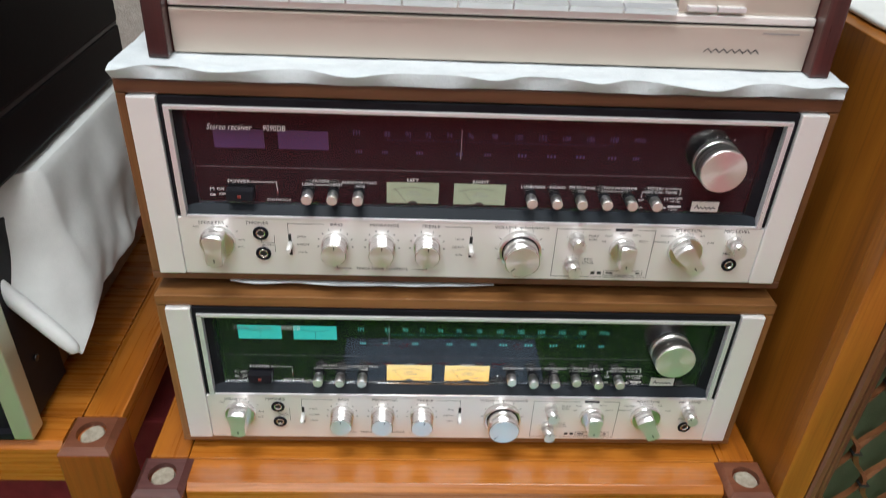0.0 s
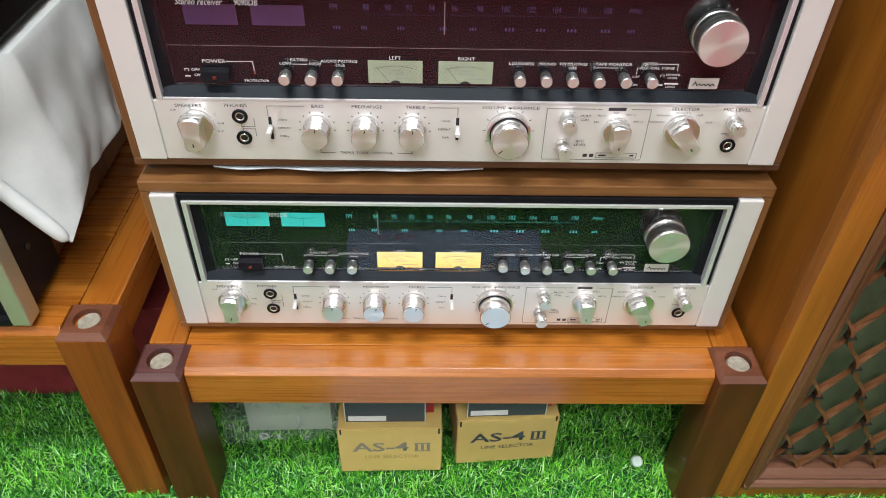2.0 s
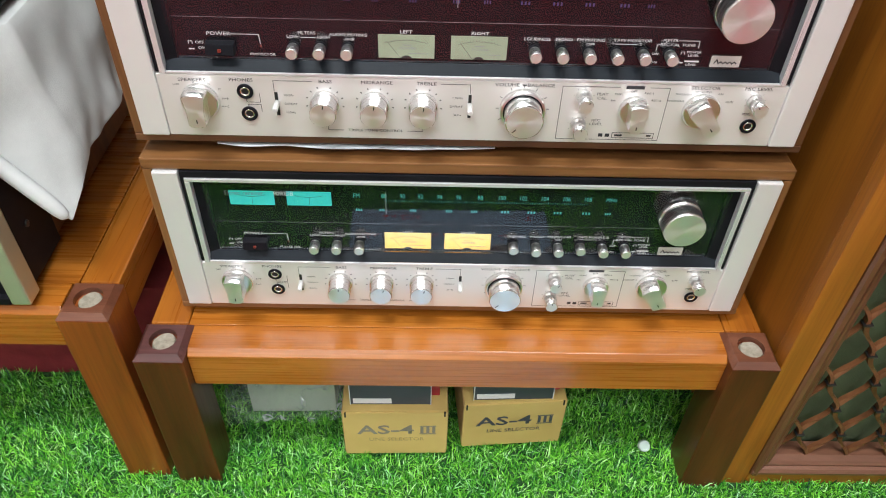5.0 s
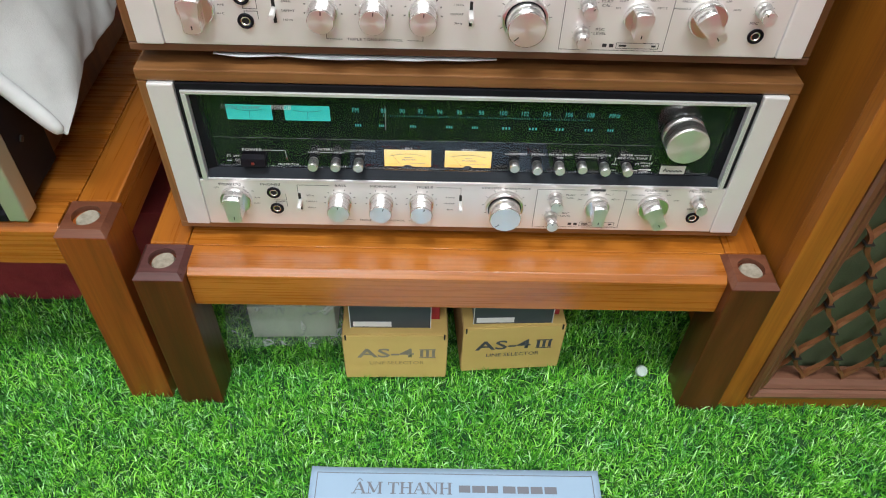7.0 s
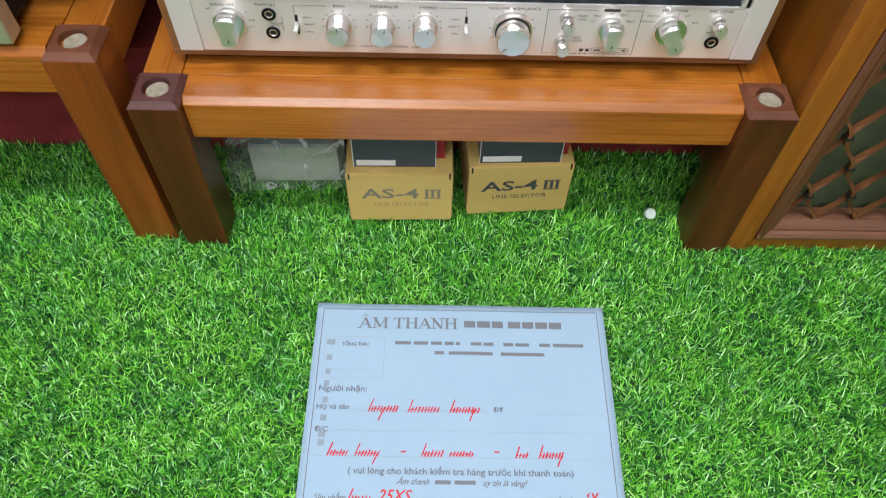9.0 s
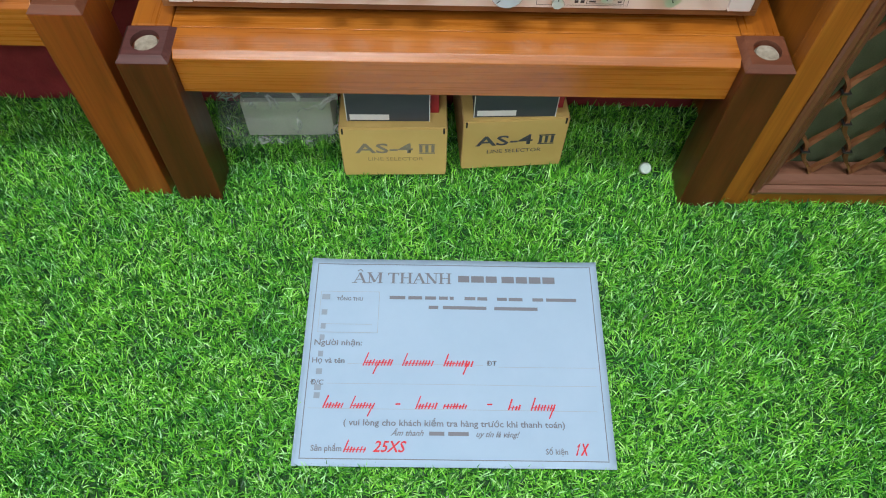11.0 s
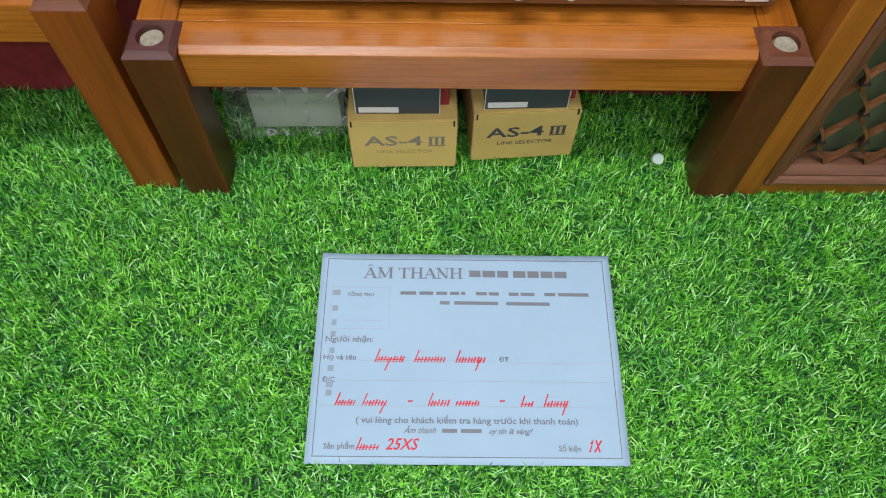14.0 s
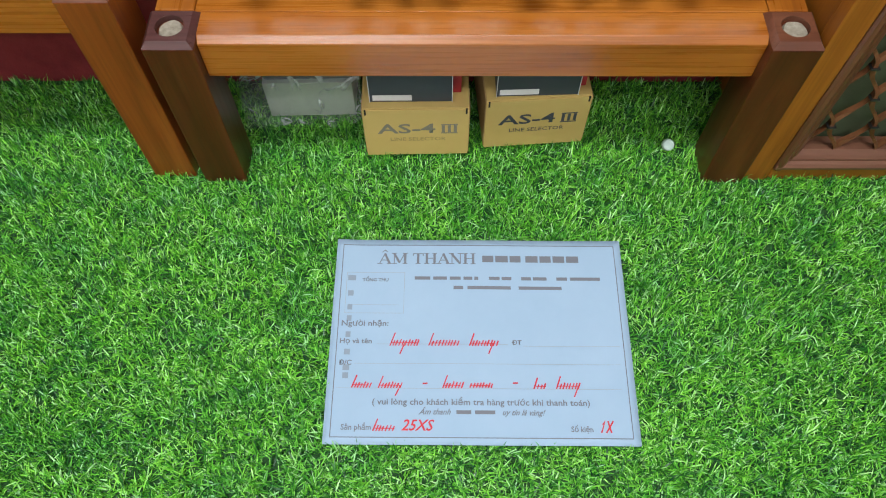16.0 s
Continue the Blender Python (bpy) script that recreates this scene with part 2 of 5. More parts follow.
def bag_plastic():
    """Thin clear polythene: see-through, with a weak sheen; milky bands are painted in as the creases' glints."""
    m = bpy.data.materials.new("clear_polythene")
    m.use_nodes = True
    b = shader(m)
    b.inputs["Base Color"].default_value = (0.62, 0.68, 0.68, 1)
    b.inputs["Specular IOR Level"].default_value = 1.0
    b.inputs["Roughness"].default_value = 0.14
    t = node(m, "ShaderNodeBsdfTransparent")
    t.inputs["Color"].default_value = (0.96, 0.98, 0.98, 1)
    mix = node(m, "ShaderNodeMixShader")
    mp = mapped(m, (15, 22, 22))
    warp = node(m, "ShaderNodeTexNoise", Scale=1.1, Detail=4.0, Roughness=0.55, Distortion=1.6)
    join(m, mp, "Vector", warp, "Vector")
    r = ramp(m, [(0.40, (0.14, 0.14, 0.14)), (0.535, (0.20, 0.20, 0.20)), (0.57, (0.85, 0.85, 0.85)), (0.61, (0.26, 0.26, 0.26)), (0.70, (0.55, 0.55, 0.55))])
    join(m, warp, "Fac", r, "Fac")
    bp = node(m, "ShaderNodeBump", Strength=1.0, Distance=0.012)
    join(m, warp, "Fac", bp, "Height")
    join(m, bp, "Normal", b, "Normal")
    join(m, r, "Color", mix, "Fac")
    m.node_tree.links.new(t.outputs[0], mix.inputs[1])
    m.node_tree.links.new(b.outputs[0], mix.inputs[2])
    out = [x for x in m.node_tree.nodes if x.type == "OUTPUT_MATERIAL"][0]
    m.node_tree.links.new(mix.outputs[0], out.inputs[0])
    return m


POLYTHENE = bag_plastic()


def blade_material():
    """Plastic grass blades, each of its own green, a few of them pale and shiny."""
    m = material("turf_blades", (0.06, 0.3, 0.02), 0.36)
    shader(m).inputs["Specular IOR Level"].default_value = 0.4
    g = node(m, "ShaderNodeNewGeometry")
    r = ramp(m, [(0.0, (0.007, 0.062, 0.020)), (0.28, (0.040, 0.225, 0.022)), (0.58, (0.135, 0.51, 0.036)), (0.85, (0.30, 0.78, 0.080)), (1.0, (0.56, 0.94, 0.40))])
    join(m, g, "Random Per Island", r, "Fac")
    # soft noise patches are duller and bluer
    mp = mapped(m, (24, 24, 24))
    n = node(m, "ShaderNodeTexNoise", Scale=1.0, Detail=3.0)
    join(m, mp, "Vector", n, "Vector")
    dull = ramp(m, [(0.34, (0.62, 0.78, 0.95)), (0.56, (1.0, 1.0, 1.0))])
    join(m, n, "Fac", dull, "Fac")
    mix = node(m, "ShaderNodeMixRGB")
    mix.blend_type = "MULTIPLY"
    mix.inputs[0].default_value = 1.0
    join(m, r, "Color", mix, 1)
    join(m, dull, "Color", mix, 2)
    join(m, mix, "Color", shader(m), "Base Color")
    return m


BLADES = blade_material()


# ---- mesh helpers ----
def part(name, bm, mat, parent=None, label=""):
    me = bpy.data.meshes.new(name)
    bm.to_mesh(me)
    bm.free()
    me.materials.append(mat)
    ob = new(name, me)
    if parent:
        ob.parent = parent
    if label:
        ob["label"] = label
    return ob


def thing(name, m, label, category, group="", kind=""):
    ob = new(name)
    ob.empty_display_size = 0.02
    ob.matrix_world = m
    return tagged(ob, label, category, group, kind)


def box(bm, x0, x1, y0, y1, z0, z1, bevel=0.0, steps=2):
    made = bmesh.ops.create_cube(bm, size=1.0, matrix=Matrix.Translation(((x0 + x1) / 2, (y0 + y1) / 2, (z0 + z1) / 2)) @ Matrix.Diagonal((x1 - x0, y1 - y0, z1 - z0, 1)))
    if bevel:
        edges = list({e for v in made["verts"] for e in v.link_edges})
        bmesh.ops.bevel(bm, geom=edges, offset=bevel, segments=steps, affect="EDGES", profile=0.6)
    return bm


def block(x0, x1, y0, y1, z0, z1, bevel=0.0, steps=2):
    return box(bmesh.new(), x0, x1, y0, y1, z0, z1, bevel, steps)


def lathe(profile, sides=40, bm=None, at=(0, 0, 0)):
    """A solid turned about an axis along y: profile rows of (y, radius), front last."""
    bm = bm or bmesh.new()
    rings = []
    for y, r in profile:
        rings.append([bm.verts.new((at[0] + r * math.cos(2 * math.pi * i / sides), at[1] + y, at[2] + r * math.sin(2 * math.pi * i / sides))) for i in range(sides)])
    for a, b in zip(rings, rings[1:]):
        for i in range(sides):
            f = bm.faces.new((a[i], a[(i + 1) % sides], b[(i + 1) % sides], b[i]))
            f.smooth = True
    bm.faces.new(rings[0])
    bm.faces.new(rings[-1])
    bmesh.ops.recalc_face_normals(bm, faces=bm.faces)
    return bm


def prism(outline, axis, a, b, bevel=0.0):
    """An outline drawn out along an axis from a to b."""
    bm = bmesh.new()
    def place(p, d):
        return {"x": (d, p[0], p[1]), "y": (p[0], d, p[1]), "z": (p[0], p[1], d)}[axis]
    one = [bm.verts.new(place(p, a)) for p in outline]
    two = [bm.verts.new(place(p, b)) for p in outline]
    n = len(outline)
    for i in range(n):
        bm.faces.new((one[i], one[(i + 1) % n], two[(i + 1) % n], two[i]))
    bm.faces.new(one)
    bm.faces.new(two)
    bmesh.ops.recalc_face_normals(bm, faces=bm.faces)
    if bevel:
        bmesh.ops.bevel(bm, geom=list(bm.edges), offset=bevel, segments=2, affect="EDGES", profile=0.6)
    return bm


def ribbon(pts, width):
    """The two edges of an even line through points of a plane, mitred at its bends."""
    pts = [Vector(p) for p in pts]
    left, right = [], []
    closed = (pts[0] - pts[-1]).length < 1e-9 and len(pts) > 2
    last = len(pts) - 1
    for i, p in enumerate(pts):
        before = pts[i] - pts[i - 1] if i else (pts[last] - pts[last - 1] if closed else pts[1] - pts[0])
        after = pts[i + 1] - pts[i] if i < last else (pts[1] - pts[0] if closed else pts[last] - pts[last - 1])
        n0 = Vector((-before.y, before.x)).normalized()
        n1 = Vector((-after.y, after.x)).normalized()
        n = n0 + n1
        n = n.normalized() if n.length > 0.2 else n1
        n = n * (width / 2) / max(0.5, n.dot(n1))
        left.append(p + n)
        right.append(p - n)
    return left, right


def strip(bm, pts, width, y):
    """A flat printed line through points (x, z), facing the front."""
    left, right = ribbon(pts, width)
    a = [bm.verts.new((p.x, y, p.y)) for p in left]
    b = [bm.verts.new((p.x, y, p.y)) for p in right]
    for i in range(len(a) - 1):
        bm.faces.new((a[i], b[i], b[i + 1], a[i + 1]))
    return bm


def lettering(text, size, mat, parent, m, align="CENTER", name="lettering", wide=1.0, shear=0.0, bold=0.0):
    """Words in the built-in font, as a mesh lying at m."""
    cu = bpy.data.curves.new(name, "FONT")
    cu.body, cu.size, cu.align_x, cu.align_y, cu.resolution_u = text, size, align, "CENTER", 2
    cu.shear, cu.offset = shear, bold
    ob = bpy.data.objects.new(name, cu)
    scene.collection.objects.link(ob)
    me = bpy.data.meshes.new_from_object(ob.evaluated_get(bpy.context.evaluated_depsgraph_get()))
    bpy.data.objects.remove(ob)
    me.name = name
    me.transform(m @ Matrix.Diagonal((wide, 1, 1, 1)))
    me.materials.clear()
    me.materials.append(mat)
    made = new(name, me)
    made.parent = parent
    return made


# ---- the room ----
BASE = -0.0155  # the turf's backing; its blades end about z = 0


def structure(name, bm, mat, label, category):
    return tagged(part(name, bm, mat), label, category, kind="structure")


structure("floor", block(-2.4, 2.4, -3.0, 0.9, -0.12, -0.028), CARPET, "dark red carpet floor of a shop room", "floor")
structure("turf_mat", block(-0.868, 0.728, -0.72, 0.092, -0.028, BASE), TURF_BASE, "green backing of artificial turf on the floor", "turf")
structure("platform", block(-1.6, 0.296, 0.094, 0.88, -0.028, 0.135, 0.004), CARPET, "low platform covered in dark red carpet", "platform")
structure("wall_north", block(-2.4, 2.4, 0.9, 1.05, -0.12, CEILING), PLASTER, "rough grey-beige plastered wall", "wall")
structure("wall_south", block(-2.4, 2.4, -3.15, -3.0, -0.12, CEILING), WHITE_WALL, "plain white painted wall", "wall")
structure("wall_west", block(-2.55, -2.4, -3.15, 1.05, -0.12, CEILING), WHITE_WALL, "plain white painted wall", "wall")
structure("wall_east", block(2.4, 2.55, -3.15, 1.05, -0.12, CEILING), WHITE_WALL, "plain white painted wall", "wall")
structure("ceiling", block(-2.4, 2.4, -3.0, 0.9, CEILING, CEILING + 0.12), WHITE_WALL, "plain white ceiling", "ceiling")
for x, y in ((-0.35, -0.66), (0.6, -1.7), (-0.7, -2.4)):
    lamp = thing("ceiling_light", pose(x, y, CEILING), "long white ceiling light fitting", "light", "ceiling lights")
    part("housing", block(-0.63, 0.63, -0.18, 0.18, -0.03, 0.0, 0.006), WHITE_WALL, lamp)
    part("diffuser", block(-0.6, 0.6, -0.15, 0.15, -0.038, -0.031), LAMP_GLOW, lamp)

# the sheet of paper lies at this pose on the turf
PAPER_AT = pose(-0.0003, -0.2470, -0.0030, 1.6, 0, -0.4)
PAPER_IN = PAPER_AT.inverted()


def turf(count):
    rng = np.random.default_rng(5)
    # blades stand in tufts that lean together
    per = 6
    tufts = count // per
    cx, cy = rng.uniform(-0.86, 0.72, tufts), rng.uniform(-0.71, 0.086, tufts)
    tilt = np.abs(rng.normal(0.3, 0.4, tufts))
    own = np.arange(count) % tufts
    x = cx[own] + rng.normal(0, 0.0016, count)
    y = (cy[own] + rng.normal(0, 0.0016, count)).clip(-0.71, 0.089)
    patch = np.array([noise.noise((a * 22, b * 22, 0.0)) for a, b in zip(cx, cy)])[own]
    h = rng.uniform(0.009, 0.0180, count) * (1 + 0.2 * patch)
    turn = rng.uniform(0, 2 * np.pi, count)
    lean = np.abs(tilt[own] + rng.normal(0.25, 0.5, count)).clip(0, 1.35)
    curl = rng.uniform(-0.9, 1.6, count)
    half = rng.uniform(0.00038, 0.00084, count)
    dx, dy = np.cos(turn), np.sin(turn)
    sx, sy = -dy * half, dx * half
    # shorter and flatter under the sheet of paper
    q = PAPER_IN @ Vector((0, 0, 0))
    c, s = PAPER_IN[0][0], PAPER_IN[0][1]
    u = c * x + s * y + q.x
    v = -s * x + c * y + q.y
    under = (np.abs(u) < 0.152) & (np.abs(v) < 0.108)
    rows = []
    for k, f in ((0, 0.0), (1, 0.4), (2, 0.75), (3, 1.0)):
        a = lean + curl * f
        r = h * f * np.sin(a)
        z = BASE + h * f * np.cos(a)
        z = np.where(under, np.minimum(z, -0.0062 + 0.0279 * v), z)
        z = np.maximum(z, BASE + 0.0002)
        w = (1.0, 0.95, 0.7, 0.0)[k]
        px, py = x + dx * r, y + dy * r
        if k < 3:
            rows += [np.stack((px + sx * w, py + sy * w, z), 1), np.stack((px - sx * w, py - sy * w, z), 1)]
        else:
            rows.append(np.stack((px, py, z), 1))
    verts = np.stack(rows, 1).reshape(-1, 3)
    base = np.arange(count)[:, None] * 7
    quads = np.concatenate([base + np.array([[0, 1, 3, 2]]), base + np.array([[2, 3, 5, 4]])], 1).reshape(-1, 4)
    tris = base + np.array([[4, 5, 6]])
    me = bpy.data.meshes.new("artificial_grass")
    me.from_pydata(verts.tolist(), [], quads.tolist() + tris.tolist())
    me.materials.append(BLADES)
    return tagged(new("artificial_grass", me), "dense bright green artificial turf covering the floor", "grass", kind="stuff")


turf(330000)


# ---- benches ----
def leg_block(name, x0, x1, y0, y1, z0, z1, wood_mat, cap_mat, parent, plug=True):
    """A square leg with a chamfered top and a round plug set into it."""
    leg = part(name, block(x0, x1, y0, y1, z0, z1 - 0.006, 0.0015), wood_mat, parent)
    bm = bmesh.new()
    c = 0.005
    low = [bm.verts.new(p) for p in ((x0, y0, z1 - 0.006), (x1, y0, z1 - 0.006), (x1, y1, z1 - 0.006), (x0, y1, z1 - 0.006))]
    high = [bm.verts.new(p) for p in ((x0 + c, y0 + c, z1), (x1 - c, y0 + c, z1), (x1 - c, y1 - c, z1), (x0 + c, y1 - c, z1))]
    for i in range(4):
        bm.faces.new((low[i], low[(i + 1) % 4], high[(i + 1) % 4], high[i]))
    # the top round a sunken socket
    n, r = 32, 0.0128
    cx, cy = (x0 + x1) / 2, (y0 + y1) / 2
    ring = [bm.verts.new((cx + r * math.cos(2 * math.pi * i / n), cy + r * math.sin(2 * math.pi * i / n), z1)) for i in range(n)]
    deep = [bm.verts.new((v.co.x, v.co.y, z1 - 0.007)) for v in ring]
    for i in range(n):
        bm.faces.new((ring[(i + 1) % n], ring[i], deep[i], deep[(i + 1) % n]))
    corner = {0: 2, 1: 3, 2: 0, 3: 1}
    for k in range(4):
        a = k * n // 4
        bm.faces.new([ring[(a + j) % n] for j in range(n // 4 + 1)] + [high[corner[k]]])
    for k in range(4):
        a = (k * n // 4) % n
        bm.faces.new((ring[a], high[corner[k]], high[corner[(k - 1) % 4]]))
    bmesh.ops.recalc_face_normals(bm, faces=bm.faces)
    cap = part("leg_cap", bm, cap_mat, leg)
    if plug:
        disc = bmesh.new()
        bmesh.ops.create_cone(disc, cap_ends=True, segments=32, radius1=0.0116, radius2=0.0100, depth=0.003, matrix=Matrix.Translation((cx, cy, z1 - 0.0048)))
        # a filling smeared in by hand: its rim is uneven
        for v in disc.verts:
            k = 1.0 + 0.13 * noise.noise(((v.co.x - cx) * 140, (v.co.y - cy) * 140, x0 * 31))
            v.co.x, v.co.y = cx + (v.co.x - cx) * k + 0.0008, cy + (v.co.y - cy) * k - 0.0006
        part("plug", disc, PLUG, leg, "chalky round plug")
    return leg


def bench(name, at, width, top, leg_mat, cap_mats, label, floor):
    """A low varnished bench: four square legs, front, side and rear beams and a plank seat. x runs 0 to width between the legs' outer faces."""
    b = thing(name, at, label, "bench", "low benches")
    w = 0.046
    leg_block("leg", 0, w, 0, w, floor, top, leg_mat, cap_mats[0], b)
    leg_block("leg", width - w, width, 0, w, floor, top, leg_mat, cap_mats[1], b)
    leg_block("leg", 0, w, 0.34, 0.34 + w, 0.135, top, leg_mat, cap_mats[0], b)
    leg_block("leg", width - w, width, 0.34, 0.34 + w, 0.135, top, leg_mat, cap_mats[1], b)
    s = top - 0.003
    # the front beam has a broad chamfer along its upper edge
    beam = prism([(0.0105, s - 0.048), (0.0105, s - 0.007), (0.0165, s - 0.001), (0.0445, s - 0.001), (0.0445, s - 0.047)], "x", w + 0.0004, width - w - 0.0004, 0.0008)
    part("front_beam", beam, BENCH, b)
    part("rear_beam", block(w, width - w, 0.345, 0.38, s - 0.047, s - 0.001, 0.002), BENCH, b)
    for x0, x1 in ((0.004, 0.040), (width - 0.040, width - 0.004)):
        part("side_beam", block(x0, x1, w + 0.0004, 0.3396, s - 0.047, s - 0.001, 0.002), BENCH_DEEP, b)
    edges = [0.0452, 0.150, 0.2475, 0.3446]
    for y0, y1 in zip(edges, edges[1:]):
        part("seat_plank", block(0.0408, width - 0.0408, y0, y1 - 0.0006, s - 0.02, s - 0.0012, 0.0008), BENCH, b)
    return b


bench("low_bench", pose(-0.3025, -0.057, 0), 0.601, 0.199, LEG, (CAP, CAP_RED), "low orange-varnished wooden bench with dark square legs on the turf", BASE + 0.001)
bench("low_bench", pose(-0.9625, -0.050, 0), 0.6485, 0.246, LEG_PALE, (CAP_RED, CAP_RED), "taller varnished wooden bench with brown legs beside the other bench", BASE + 0.001)


# ---- receivers ----
def front(x, y, z):
    return Matrix.Translation((x, y, z)) @ pose(0, 0, 0, 90)


def dial_knob(x, z, r, y_back, length, parent, skirt=0.0, line=0.0, name="knob"):
    """A turned aluminium knob with a spun face and a bright rim."""
    prof = []
    if skirt:
        prof += [(0, skirt), (-0.0035, skirt), (-0.0045, skirt - 0.0008), (-0.0045, r)]
    else:
        prof += [(0, r)]
    prof += [(-length + 0.0012, r * 0.985)]
    k = part(name, lathe(prof, 48, at=(0, 0, 0)), KNOB_SIDE, parent)
    k.location = (x, y_back, z)
    rim = part("rim", lathe([(-length + 0.0012, r * 0.99), (-length + 0.0004, r * 0.985), (-length, r * 0.95)], 48), CHROME, k)
    face = part("face", lathe([(-length - 0.00001, r * 0.945), (-length - 0.0002, r * 0.94)], 48), KNOB_FACE, k)
    mark = bmesh.new()
    a = radians(line)
    d = Vector((math.sin(a), math.cos(a)))
    strip(mark, [tuple(d * r * 0.55), tuple(d * r * 0.85)], 0.0008, -length - 0.0004)
    part("pointer_mark", mark, INK, k)
    return k


def pointer_knob(x, z, r, y_back, length, parent, turn):
    """A round base with a broad pointer grip across it, cut away on both sides."""
    base = part("selector_knob", lathe([(0, r), (-0.004, r), (-0.0052, r * 0.94)], 48), KNOB_SIDE, parent)
    base.location, base.rotation_euler = (x, y_back, z), (0, radians(turn), 0)
    h = r * 0.46
    pts = [(max(-h, min(h, px)), pz) for px, pz in [(r * 0.93 * math.cos(radians(360 * i / 40)), r * 0.93 * math.sin(radians(360 * i / 40))) for i in range(40)]]
    # widen the tail towards the top so that the grip tapers
    pts = [(px * (1.0 + 0.35 * max(0, pz / r)), pz * 1.04) for px, pz in pts]
    grip = prism(pts, "y", -0.0052, -length, 0.0)
    for f in grip.faces:
        f.smooth = abs(f.normal.y) < 0.5 and abs(f.normal.x) < 0.9
    g = part("grip", grip, KNOB_SIDE, base)
    part("face", prism([(px * 0.97, pz * 0.98) for px, pz in pts], "y", -length, -length - 0.0002), KNOB_FACE, base)
    mark = strip(bmesh.new(), [(0, -r * 0.45), (0, -r * 0.68)], 0.0009, -length - 0.0004)
    part("pointer_mark", mark, INK, base)
    return base


def jack(x, z, y, parent):
    j = part("jack", lathe([(0, 0.0062), (-0.0012, 0.0062), (-0.0018, 0.0056), (-0.0018, 0.0044), (-0.0004, 0.0042)], 32), BLACK, parent, "black-rimmed headphone socket")
    j.location = (x, y, z)
    part("ring", lathe([(-0.0002, 0.0040), (-0.0014, 0.0040), (-0.0014, 0.0028), (-0.0003, 0.0027)], 32), CHROME, j)
    part("hole", lathe([(-0.0003, 0.0026), (-0.0006, 0.0026)], 24), SLOT, j)


def slider(x, z, y, parent):
    s = part("slider_switch", block(-0.0012, 0.0012, -0.0006, 0.0, -0.010, 0.010), SLOT, parent, "black slot with a white lever")
    s.location = (x, y, z)
    lever = lathe([(0, 0.0020), (-0.011, 0.0021), (-0.0125, 0.0014)], 20)
    for v in lever.verts:
        v.co.z = v.co.z * 1.25 + 0.001
    part("lever", lever, BADGE, s)


def push_button(x, z, y, parent, out=0.018):
    b = part("push_button", lathe([(0, 0.0047), (-0.0012, 0.0047), (-0.0014, 0.0042)], 28), BLACK, parent)
    b.location = (x, y, z)
    part("shaft", lathe([(-0.0012, 0.0038), (-out + 0.0095, 0.0038)], 28), KNOB_SIDE, b)
    part("button_cap", lathe([(-out + 0.0095, 0.0043), (-out + 0.0006, 0.0044), (-out, 0.0040)], 32), KNOB_SIDE, b)
    part("face", lathe([(-out - 0.00001, 0.0039), (-out - 0.00015, 0.0038)], 28), KNOB_FACE, b)


def ring_marks(bm, x, z, r0, r1, degrees, width, y):
    for a in degrees:
        d = Vector((math.sin(radians(a)), math.cos(radians(a))))
        strip(bm, [(x + d.x * r0, z + d.y * r0), (x + d.x * r1, z + d.y * r1)], width, y)


